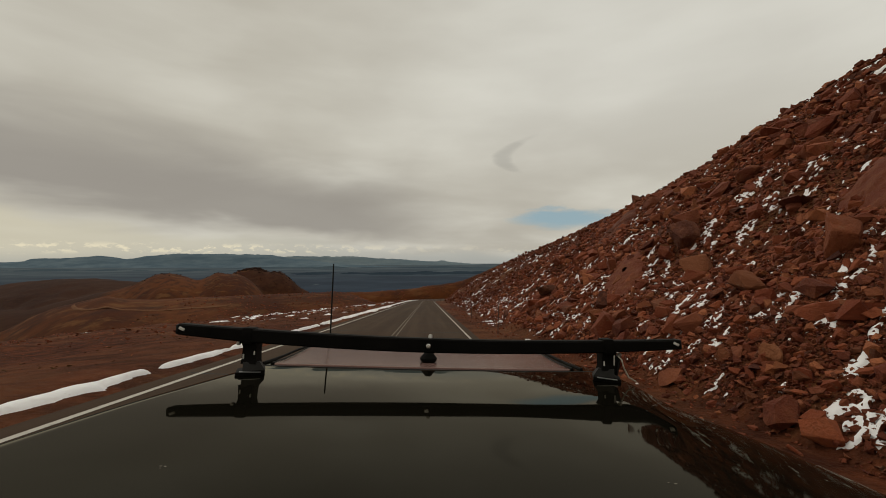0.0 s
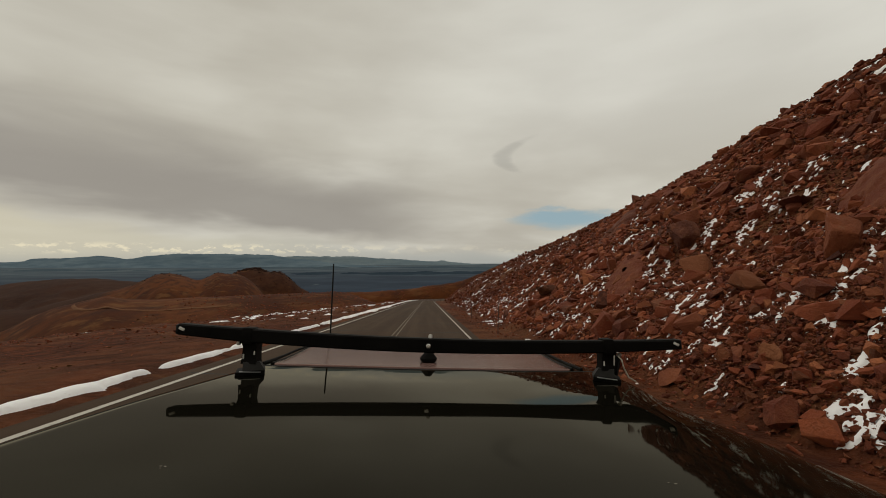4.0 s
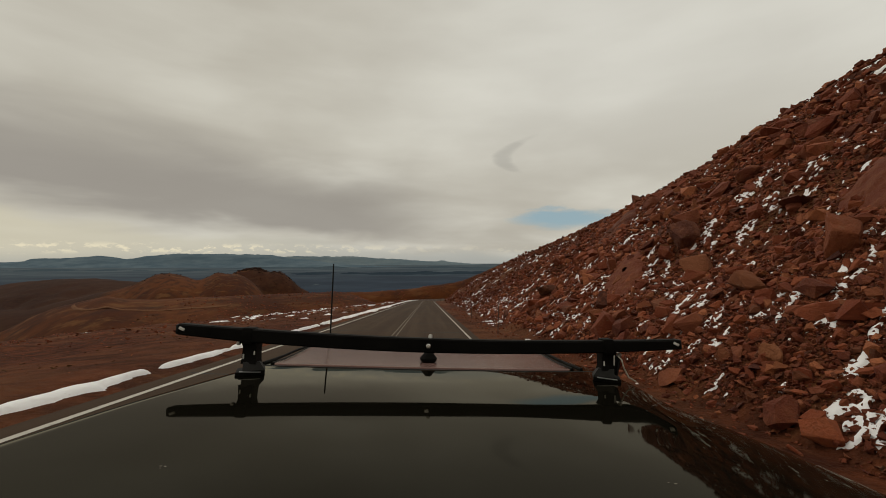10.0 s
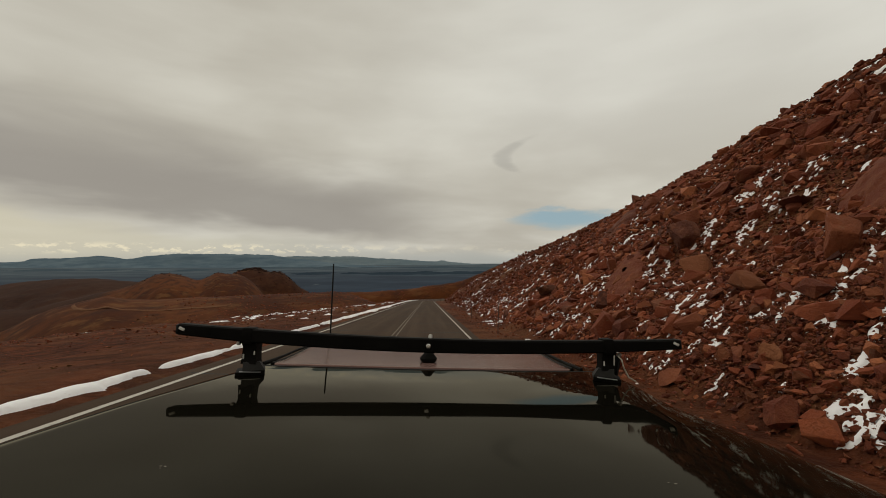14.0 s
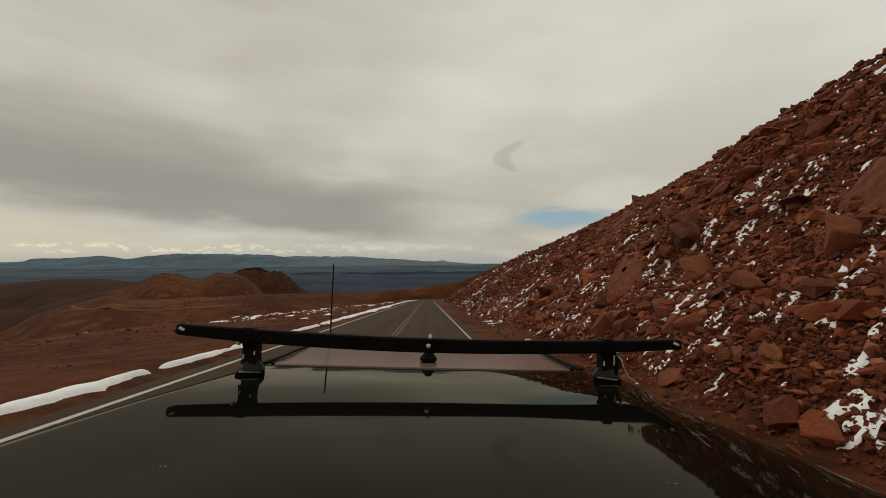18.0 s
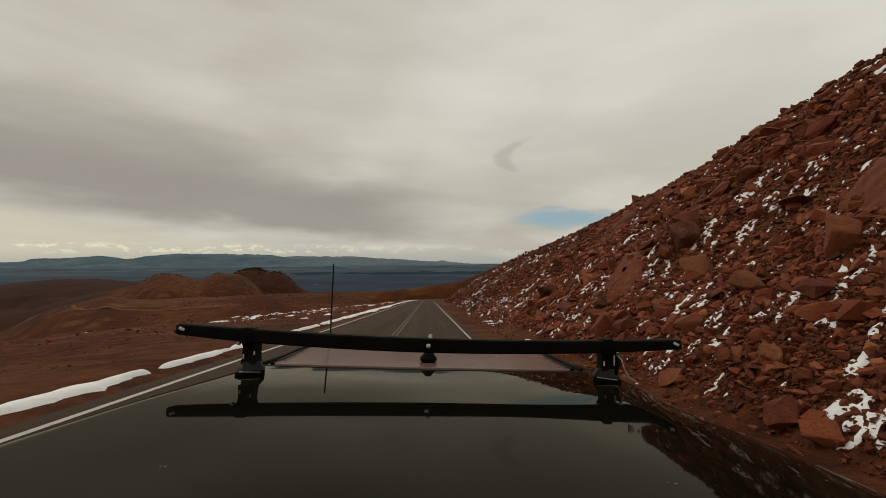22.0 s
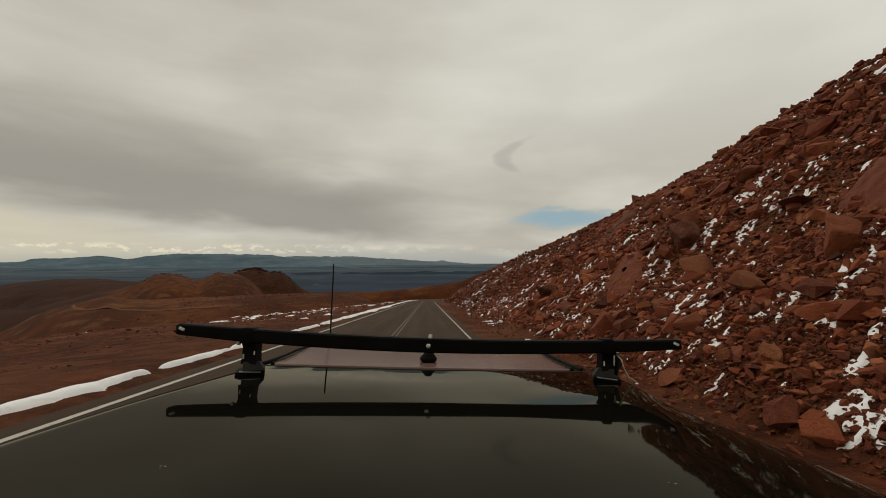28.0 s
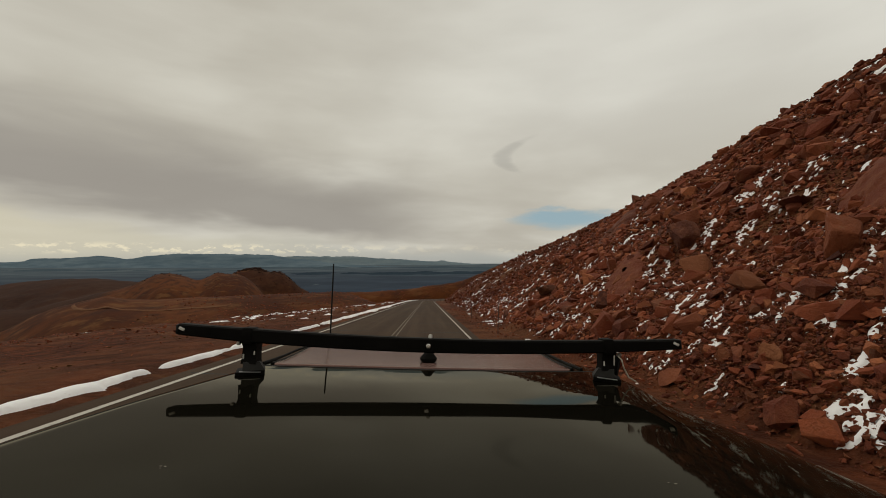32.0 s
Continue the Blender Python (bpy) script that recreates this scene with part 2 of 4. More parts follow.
def car_paint(n, s):
    p = obj(n)
    dust = n.noise(p, 3.0, 6.0, 0.65)
    film = n.noise(n.vmath("MULTIPLY", p, (1.0, 0.35, 1.0)), 9.0, 5.0, 0.65)
    c = n.mix(n.step(dust, 0.4, 0.75, 0.0, 0.5), (0.0045, 0.0040, 0.0026), (0.0090, 0.0080, 0.0052))
    n.put(s.inputs["Base Color"], c)
    sx = n.node("ShaderNodeSeparateXYZ")
    n.put(sx.inputs[0], p)
    shoulder = n.step(n.math("ADD", sx.outputs[0], n.math("MULTIPLY", film, 0.16)), 0.44, 0.62, 0.0, 0.11)
    gloss_over(n, s, (0.71, 0.665, 0.555, 1.0), 1.16, n.math("ADD", n.step(film, 0.4, 0.8, 0.02, 0.05), shoulder))


def panel_paint(n, s):
    p = obj(n)
    dust = n.noise(p, 7.0, 6.0, 0.65)
    n.put(s.inputs["Base Color"], n.mix(n.step(dust, 0.35, 0.75), (0.150, 0.088, 0.076), (0.118, 0.066, 0.057)))
    gloss_over(n, s, (0.86, 0.76, 0.70, 1.0), 1.15, 0.16)


def plain(col, rough=0.6, metal=0.0, var=0.4, gloss=0.5):
    def go(n, s):
        p = obj(n)
        w = n.noise(p, 12.0, 5.0, 0.65)
        n.put(s.inputs["Base Color"], n.mix(n.step(w, 0.35, 0.75, 0.0, 1.0), col, tuple(c * (1 - var) for c in col)))
        n.put(s.inputs["Roughness"], n.step(w, 0.3, 0.8, max(rough - 0.08, 0.02), rough + 0.08))
        s.inputs["Metallic"].default_value = metal
        s.inputs["Specular IOR Level"].default_value = gloss
    return go


def tinted_glass(n, s):
    s.inputs["Base Color"].default_value = (0.02, 0.022, 0.02, 1)
    s.inputs["Roughness"].default_value = 0.03
    s.inputs["IOR"].default_value = 1.5
    s.inputs["Transmission Weight"].default_value = 0.6


# wooded heights with distance haze put into the blue base colour
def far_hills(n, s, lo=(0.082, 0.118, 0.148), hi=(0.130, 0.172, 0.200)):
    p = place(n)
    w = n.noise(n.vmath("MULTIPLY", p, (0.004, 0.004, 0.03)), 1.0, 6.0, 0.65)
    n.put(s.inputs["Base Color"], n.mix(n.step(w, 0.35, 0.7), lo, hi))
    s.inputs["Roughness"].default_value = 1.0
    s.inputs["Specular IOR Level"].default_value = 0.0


M = {
    "ground": material("red_soil", ground_mat),
    "rock": material("red_granite", rock((1.10, 0.600, 0.362), "island")),
    # darker copy for small stones, painting shade into the gaps between large ones
    "rubble": material("gap_shade_rubble", rock((0.80, 0.408, 0.240), "island")),
    "stone": material("loose_granite", rock((1.06, 0.575, 0.35), "object")),
    "boulder": material("boulder_granite", rock((0.97, 0.585, 0.36), "object")),
    "track": material("track_dirt", plain((0.150, 0.066, 0.028), 0.95, 0.0, 0.5, gloss=0.1)),
    "crag": material("dark_crag", plain((0.040, 0.0205, 0.0145), 0.95, 0.0, 0.6, gloss=0.1)),
    "tundra": material("dry_tundra", tundra),
    "snow": material("old_snow", snow),
    "asphalt": material("asphalt", asphalt),
    "white": material("white_line_paint", line_paint((0.43, 0.40, 0.35))),
    "yellow": material("yellow_line_paint", line_paint((0.115, 0.088, 0.055))),
    "paint": material("black_car_paint", car_paint),
    "black": material("black_plastic", plain((0.006, 0.006, 0.006), 0.5, gloss=0.2)),
    "bar": material("black_coated_steel", plain((0.0065, 0.0060, 0.0052), 0.7, gloss=0.05)),
    "dusty": material("dusty_reddish_panel", panel_paint),
    "clamp": material("dusty_grey_casting", plain((0.026, 0.025, 0.023), 0.6, 0.0, 0.5, gloss=0.12)),
    "tar": material("black_tar", plain((0.009, 0.008, 0.007), 0.7, gloss=0.2)),
    "rubber": material("black_rubber", plain((0.012, 0.011, 0.010), 0.8)),
    "steel": material("bright_steel", plain((0.62, 0.60, 0.57), 0.3, 1.0, 0.2)),
    "alloy": material("grey_alloy", plain((0.35, 0.35, 0.35), 0.35, 0.9, 0.3)),
    "cap": material("pale_plastic", plain((0.62, 0.60, 0.56), 0.5, 0.0, 0.25)),
    "wire": material("pale_cord", plain((0.50, 0.46, 0.38), 0.7, 0.0, 0.3)),
    "glass": material("tinted_glass", tinted_glass),
    "red": material("red_lamp", plain((0.25, 0.012, 0.010), 0.15, 0.0, 0.2)),
    "amber": material("clear_lamp", plain((0.60, 0.58, 0.55), 0.12, 0.0, 0.2)),
    # the farther the range, the more haze its colour holds
    "hills": material("haze_tinted_hills", far_hills),
    "far_tableland": material("haze_tinted_tableland", lambda n, s: far_hills(n, s, (0.120, 0.160, 0.185), (0.165, 0.205, 0.222))),
    "near_rise": material("near_haze_rise", lambda n, s: far_hills(n, s, (0.026, 0.040, 0.055), (0.036, 0.052, 0.068))),
    "mid_rise": material("mid_haze_rise", lambda n, s: far_hills(n, s, (0.050, 0.072, 0.092), (0.068, 0.092, 0.110))),
    "dirt": material("dried_mud", plain((0.20, 0.17, 0.14), 0.9, 0.0, 0.4)),
    "post": material("brown_post", plain((0.06, 0.035, 0.025), 0.8, 0.0, 0.4)),
}


# ---- the shape of the land ----
def hash2(ix, iy, seed):
    h = (ix.astype(np.int64) * 374761393 + iy.astype(np.int64) * 668265263 + seed * 1442695041) & 0xFFFFFFFF
    h = ((h ^ (h >> 13)) * 1274126177) & 0xFFFFFFFF
    h = h ^ (h >> 16)
    return (h & 0xFFFFFF) / float(0xFFFFFF)


def vnoise(x, y, seed=0):
    """Smooth value noise, 0 to 1."""
    ix, iy = np.floor(x), np.floor(y)
    fx, fy = x - ix, y - iy
    fx, fy = fx * fx * (3 - 2 * fx), fy * fy * (3 - 2 * fy)
    a, b = hash2(ix, iy, seed), hash2(ix + 1, iy, seed)
    c, d = hash2(ix, iy + 1, seed), hash2(ix + 1, iy + 1, seed)
    return (a * (1 - fx) + b * fx) * (1 - fy) + (c * (1 - fx) + d * fx) * fy


def fbm(x, y, seed=0, octaves=4, gain=0.5):
    t, amp, norm = 0.0, 1.0, 0.0
    for o in range(octaves):
        t = t + amp * vnoise(x * 2 ** o, y * 2 ** o, seed + o * 17)
        norm += amp
        amp *= gain
    return t / norm


def smooth(v, lo, hi):
    f = np.clip((v - lo) / (hi - lo), 0, 1)
    return f * f * (3 - 2 * f)


GRADE, CROSS = 0.0989, 0.03
LEFT, MIDDLE, RIGHT = -5.16, -1.55, 1.93       # the painted lines, from the camera's track
TOE = 4.85                                     # where the scree begins


def bend(y):
    """How far the road has turned to the right, y metres on."""
    return np.where(y > 125, np.minimum((y - 125) ** 2 / 230.0, 40 + 0.9 * np.maximum(y - 125, 0)), 0.0)


def down(y):
    return np.where(y < 190, -GRADE * y, -GRADE * 190 - 0.077 * (y - 190))


HILL_A, HILL_K = 62.5, 0.0125


def hill(u, y):
    """The height of the mountain side over the road, u metres from the foot of the scree."""
    a = HILL_A + 12.0 * np.exp(-np.clip(y, 0, 900) / 28.0) - 0.055 * np.clip(y, 0, 900)
    u = np.maximum(u, 0)
    return a * (1 - np.exp(-u * HILL_K)) * 0.9 + 0.02 * u


# crests of the ridges: bearing and elevation from the camera, as tangents
BROW = ((-2.7, -0.30), (-1.6, -0.24), (-1.013, -0.187), (-0.936, -0.145), (-0.884, -0.125), (-0.832, -0.112), (-0.767, -0.0985), (-0.734, -0.105), (-0.648, -0.107), (-0.568, -0.102), (-0.461, -0.0996),
        (-0.353, -0.0945), (-0.217, -0.0895), (-0.08, -0.088), (0.11, -0.24))
KNOLLS = ((-0.95, -0.13), (-0.793, -0.0916), (-0.728, -0.0783), (-0.682, -0.0594), (-0.655, -0.0473), (-0.622, -0.0432), (-0.589, -0.0501), (-0.555, -0.0611), (-0.529, -0.0516), (-0.509, -0.0420),
          (-0.482, -0.0462), (-0.462, -0.0440), (-0.440, -0.054), (-0.418, -0.072), (-0.394, -0.100), (-0.33, -0.17))
CRAG = ((-0.56, -0.10), (-0.50, -0.058), (-0.462, -0.0385), (-0.435, -0.0326), (-0.408, -0.0313), (-0.387, -0.0409), (-0.358, -0.0396), (-0.340, -0.0520), (-0.313, -0.0768), (-0.288, -0.0906), (-0.25, -0.15))
BACK = ((-1.6, -0.085), (-1.117, -0.0800), (-1.015, -0.0721), (-0.969, -0.0641), (-0.885, -0.0563), (-0.794, -0.0551), (-0.701, -0.0635), (-0.622, -0.0854), (-0.5, -0.16))


def crest(x, y, y0, tops, front, back, depth, gully, seed):
    """A ridge across the view, y0 metres on, with gullies down its sides."""
    top = 1.9 + y0 * np.interp(x / np.maximum(y, 0.4 * y0), [b for b, e in tops], [e for b, e in tops])
    fall = 1 - np.exp(-((y - y0) / np.where(y > y0, back, front)) ** 2)
    spurs = 1 - np.abs(2 * fbm(x * 0.024 + y * 0.006, y * 0.009 - x * 0.004, seed, 5, 0.55) - 1)
    small = fbm(x * 0.08, y * 0.06, seed + 3, 4, 0.55) - 0.5
    return top - depth * fall + gully * (spurs - 0.75) * smooth(fall, 0.0, 0.25) + 0.16 * gully * small * (1 - 0.5 * smooth(fall, 0.0, 0.1))


def land(x, y, rough=1.0):
    """Height of the ground."""
    x, y = np.asarray(x, float), np.asarray(y, float)
    b = bend(y)
    u = x - b
    z = down(y) - CROSS * np.clip(u, -7.0, 4.0)
    # to the left the ground falls away below the snow bank
    d = np.maximum(-7.0 - u, 0)
    z = z - 0.10 * d * smooth(d, 0, 10) + rough * smooth(d, 0, 4) * ((fbm(x * 0.13, y * 0.13, 5) - 0.5) * np.minimum(0.5 + d * 0.03, 3.0))
    # to the right the scree
    e = u - TOE - 1.0 * (fbm(y * 0.09, y * 0.0, 9) - 0.5)
    z = z + hill(e, y)
    lump = smooth(e, 0.5, 6)
    z = z + rough * lump * ((fbm(x * 0.05, y * 0.05, 21) - 0.5) * 3.6 + (fbm(x * 0.3, y * 0.3, 31, 3) - 0.5) * 1.1)
    r = np.hypot(x, y)
    plain_z = -100 + 1.2 * (fbm(x * 0.002, y * 0.002, 41) - 0.5)
    f = smooth(r, 480, 1000)
    z = z * (1 - f) + plain_z * f
    # the spur ahead, round which the road turns out of sight
    z3 = np.interp(x, [-170, -110, -72, -26, 4, 29, 43, 57, 89, 130, 200], [-70, -36, -29.0, -26.4, -23.0, -18.4, -13.2, -6.5, 6, 14, 22])
    z3 = z3 + 2.6 * (fbm(x * 0.07, y * 0.07, 57, 5, 0.6) - 0.5) - 150 * (1 - np.exp(-((y - 330) / np.where(y > 330, 110.0, 58.0)) ** 2))
    z = np.where((x > -170) & (y > 200), np.maximum(z, z3), z)
    # brows and ridges to the left, the nearest first
    left = smooth(-x, 10, 60) * smooth(y, 60, 170)
    z1 = crest(x, y, 260.0, BROW, 215.0, 100.0, 130.0, 4.0, 67)
    z = np.where(x < -10, np.maximum(z, z1 * left + (1 - left) * z), z)
    for y0, tops, front, back, gully, seed in ((600.0, KNOLLS, 190.0, 110.0, 13.0, 65), (655.0, CRAG, 90.0, 90.0, 12.0, 69), (760.0, BACK, 300.0, 120.0, 22.0, 73)):
        z = np.where(x < -100, np.maximum(z, crest(x, y, y0, tops, front, back, 130.0, gully, seed)), z)
    return z


# ---- mesh helpers ----
def quick_mesh(name, verts, faces, mat, flat=True):
    """A mesh from arrays: verts (n, 3), faces (m, 3 or 4)."""
    verts, faces = np.asarray(verts, np.float32), np.asarray(faces, np.int32)
    me = bpy.data.meshes.new(name)
    k = faces.shape[1]
    me.vertices.add(len(verts))
    me.vertices.foreach_set("co", verts.ravel())
    me.loops.add(faces.size)
    me.loops.foreach_set("vertex_index", faces.ravel())
    me.polygons.add(len(faces))
    me.polygons.foreach_set("loop_start", np.arange(0, faces.size, k, dtype=np.int32))
    me.polygons.foreach_set("use_smooth", np.full(len(faces), not flat))
    me.update(calc_edges=True)
    me.materials.append(mat)
    return me


def sheet(name, X, Y, Z, mat, keep=None, flat=False):
    """A grid mesh; keep: which vertices are wanted."""
    r, c = X.shape
    idx = np.arange(r * c).reshape(r, c)
    f = np.stack([idx[:-1, :-1], idx[:-1, 1:], idx[1:, 1:], idx[1:, :-1]], -1).reshape(-1, 4)
    v = np.stack([X, Y, Z], -1).reshape(-1, 3)
    if keep is not None:
        k = keep.ravel()
        f = f[k[f].any(1)]
        used = np.unique(f)
        m = np.zeros(len(v), np.int64)
        m[used] = np.arange(len(used))
        v, f = v[used], m[f]
    return quick_mesh(name, v, f, mat, flat)


def part(name, bm, mat, parent=None, label="", shade=True):
    """Links a bmesh as one mesh object under a thing or a part."""
    me = bpy.data.meshes.new(name)
    bmesh.ops.recalc_face_normals(bm, faces=bm.faces)
    bm.to_mesh(me)
    bm.free()
    me.materials.append(mat)
    if shade:
        me.shade_smooth()
        me.set_sharp_from_angle(angle=radians(38))
    ob = new(name, me)
    if parent:
        ob.parent = parent
    return tagged(ob, label)


def box(sx, sy, sz, at=(0, 0, 0), turn=(0, 0, 0), bevel=0.0, seg=2, taper=1.0):
    bm = bmesh.new()
    bmesh.ops.create_cube(bm, size=1.0)
    for v in bm.verts:
        k = taper if v.co.z > 0 else 1.0
        v.co = Vector((v.co.x * sx * k, v.co.y * sy * k, v.co.z * sz))
    if bevel:
        bmesh.ops.bevel(bm, geom=bm.edges[:], offset=bevel, segments=seg, affect="EDGES", profile=0.5)
    bm.transform(pose(*at, *turn))
    return bm


def lathe(profile, n=24, at=(0, 0, 0), turn=(0, 0, 0)):
    """A turned shape round z: profile of (radius, z)."""
    bm = bmesh.new()
    rings = [[bm.verts.new((r * math.cos(2 * math.pi * i / n), r * math.sin(2 * math.pi * i / n), z)) for i in range(n)] for r, z in profile]
    for a, b in zip(rings, rings[1:]):
        for i in range(n):
            bm.faces.new((a[i], a[(i + 1) % n], b[(i + 1) % n], b[i]))
    bm.faces.new(rings[0][::-1])
    bm.faces.new(rings[-1])
    bm.transform(pose(*at, *turn))
    return bm


def tube(points, radius, n=8, ends=True):
    bm = bmesh.new()
    pts = [Vector(p) for p in points]
    rad = radius if isinstance(radius, (list, tuple)) else [radius] * len(pts)
    rings = []
    for i, p in enumerate(pts):
        d = (pts[min(i + 1, len(pts) - 1)] - pts[max(i - 1, 0)]).normalized()
        side = d.cross(Vector((0, 0, 1)) if abs(d.z) < 0.9 else Vector((0, 1, 0))).normalized()
        up = side.cross(d)
        rings.append([bm.verts.new(p + rad[i] * (math.cos(a) * side + math.sin(a) * up)) for a in (2 * math.pi * k / n for k in range(n))])
    for a, b in zip(rings, rings[1:]):
        for i in range(n):
            bm.faces.new((a[i], a[(i + 1) % n], b[(i + 1) % n], b[i]))
    if ends:
        bm.faces.new(rings[0][::-1])
        bm.faces.new(rings[-1])
    return bm


def loft(rings, caps=True):
    """A skin over rings of equal length."""
    bm = bmesh.new()
    vs = [[bm.verts.new(p) for p in r] for r in rings]
    n = len(vs[0])
    for a, b in zip(vs, vs[1:]):
        for i in range(n):
            bm.faces.new((a[i], a[(i + 1) % n], b[(i + 1) % n], b[i]))
    if caps:
        bm.faces.new(vs[0][::-1])
        bm.faces.new(vs[-1])
    return bm


# ---- ground, one sheet to the horizon ----
def steps(stops):
    """Coordinates from (start, end, spacing) spans."""
    out = []
    for a, b, s in stops:
        out.extend(np.linspace(a, b, max(int(round((b - a) / s)), 1), endpoint=False))
    return np.array(out + [stops[-1][1]])


gx = steps([(-4950, -1200, 110), (-1200, -480, 12), (-480, -60, 4.5), (-60, -8, 1.0), (-8, 3, 0.5), (3, 22, 0.4), (22, 40, 0.7), (40, 110, 1.6), (110, 400, 6), (400, 1200, 40), (1200, 4950, 180)])
gy = steps([(-4950, -600, 240), (-600, -60, 20), (-60, -8, 2), (-8, 2, 0.5), (2, 40, 0.45), (40, 70, 0.8), (70, 140, 1.6), (140, 320, 3.0), (320, 760, 6), (760, 1400, 22), (1400, 4950, 70)])
GX, GY = np.meshgrid(gx, gy)
GZ = land(GX, GY)
U = GX - bend(GY)
GZ -= 0.07 * (1 - smooth(np.abs(U + 1.63), 3.83, 4.23)) * (GY < 262) * (GY > -70)
ground = tagged(new("ground", sheet("ground", GX, GY, GZ, M["ground"])), "red-brown gravelly mountain soil running down to a dark forested plain, haze in its colour", "ground", kind="structure")

# ---- distant hills on the horizon ----


def far_range(name, y0, tops, depth, label, seed, mat="hills", swell=44.0):
    tall = mat in ("hills", "far_tableland")
    base = -112 if tall else -103
    xs = np.linspace(tops[0][0], tops[-1][0], 420)
    top = np.interp(xs, [a for a, b in tops], [b for a, b in tops])
    ys = np.linspace(y0 - depth, y0 + depth, 33)
    X, Y = np.meshgrid(xs, ys)
    prof = np.exp(-((Y - y0) / (depth * 0.45)) ** 2)
    rid = (fbm(X * 0.005, Y * 0.005, seed, 5, 0.6) - 0.5) * swell * 1.3
    ends = smooth(X, xs[0], xs[0] + 0.25 * (xs[-1] - xs[0])) * smooth(-X, -xs[-1], -xs[-1] + 0.25 * (xs[-1] - xs[0])) if not tall else 1.0
    prof = prof * ends
    if tall:
        rid = rid + 38.0 * (fbm(X * 0.016, Y * 0.012, seed + 9, 4, 0.6) - 0.5)
    Z = base + (top[None, :] - base + 0.35 * rid) * prof + 0.65 * rid * prof * (1 - prof) * 2
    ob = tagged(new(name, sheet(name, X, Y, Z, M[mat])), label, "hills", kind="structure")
    return ob


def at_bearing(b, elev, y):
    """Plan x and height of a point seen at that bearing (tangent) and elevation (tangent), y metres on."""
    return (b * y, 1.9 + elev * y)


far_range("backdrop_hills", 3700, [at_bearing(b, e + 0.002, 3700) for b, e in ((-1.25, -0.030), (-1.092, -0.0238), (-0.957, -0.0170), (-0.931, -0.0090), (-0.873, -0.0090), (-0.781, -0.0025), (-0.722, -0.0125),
          (-0.676, -0.0030), (-0.596, 0.0020), (-0.489, 0.0010), (-0.381, -0.0015), (-0.340, -0.010), (-0.272, -0.015), (-0.20, -0.026), (0.0, -0.032))], 420, "long wooded hills on the horizon, tinted haze blue", 71)
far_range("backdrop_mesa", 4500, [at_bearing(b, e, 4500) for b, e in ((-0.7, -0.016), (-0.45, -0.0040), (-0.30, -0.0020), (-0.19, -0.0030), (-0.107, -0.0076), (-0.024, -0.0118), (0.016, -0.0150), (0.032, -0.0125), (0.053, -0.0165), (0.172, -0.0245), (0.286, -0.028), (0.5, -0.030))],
          300, "low tableland on the horizon, tinted pale haze blue", 77, "far_tableland")

# rises added to step the haze, their blue painted paler farther off
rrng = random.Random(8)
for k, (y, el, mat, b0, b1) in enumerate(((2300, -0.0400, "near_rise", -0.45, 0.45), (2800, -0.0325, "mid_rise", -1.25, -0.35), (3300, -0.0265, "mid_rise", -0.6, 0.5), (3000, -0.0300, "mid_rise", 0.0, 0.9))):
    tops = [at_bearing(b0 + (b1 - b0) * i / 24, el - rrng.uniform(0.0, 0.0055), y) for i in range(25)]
    far_range("backdrop_rise", y, tops, 260, "low wooded rise added on the plain, haze in its colour", 170 + k, mat, 30.0)

# ---- an old dirt track on the brow to the left ----
tx_ = np.linspace(-214, -112, 60)
mid_ = np.interp(tx_, [-214, -207, -200, -192, -184, -176, -150, -126, -112], [253, 245, 238.5, 233.5, 230.5, 229.3, 228.6, 229, 231])
TX = np.repeat(tx_[None, :], 5, 0)
TY = mid_[None, :] + np.linspace(-1.3, 1.3, 5)[:, None] * (0.7 + 0.6 * fbm(tx_ * 0.12, tx_ * 0, 15))[None, :]
tagged(new("dirt_track", sheet("dirt_track", TX, TY, land(TX, TY) + 0.45 - 0.25 * np.abs(np.linspace(-1, 1, 5))[:, None], M["track"])), "faint pale dirt track on the brown hillside", "track", kind="structure")

# ---- road ----
ry = steps([(-60, 130, 2.0), (130, 262, 2.0)])


def strip(name, left, right, lift, mat, label, category="", rows=ry, wob=0.0, seed=0, parent=None, n=2, kind="structure"):
    us = np.linspace(left, right, n)
    UU, YY = np.meshgrid(us, rows)
    if wob:
        UU = UU + wob * (fbm(YY * 0.8, YY * 0 + np.sign(UU - (left + right) / 2) * 9.3, seed) - 0.5)
    # the road keeps its width where it turns
    tx = np.gradient(bend(rows), rows)
    leng = np.sqrt(1 + tx * tx)[:, None]
    XX = bend(YY) + UU / leng
    ZZ = down(YY) - CROSS * UU + lift
    ob = new(name, sheet(name, XX, YY - UU * tx[:, None] / leng * 1.0, ZZ, mat))
    if parent:
        ob.parent = parent
    return tagged(ob, label, category, kind=kind) if not parent else tagged(ob, label)


road = strip("road", -5.62, 2.35, 0.0, M["asphalt"], "worn grey-brown two-lane asphalt mountain road", "road", n=9, wob=0.0)
strip("edge_line", LEFT - 0.06, LEFT + 0.06, 0.006, M["white"], "faded white edge line", parent=road)
strip("edge_line", RIGHT - 0.05, RIGHT + 0.05, 0.006, M["white"], "faded white edge line", parent=road)
strip("centre_line", MIDDLE - 0.13, MIDDLE - 0.07, 0.006, M["yellow"], "faded yellow centre line", parent=road)
strip("centre_line", MIDDLE + 0.07, MIDDLE + 0.13, 0.006, M["yellow"], "faded yellow centre line", parent=road)

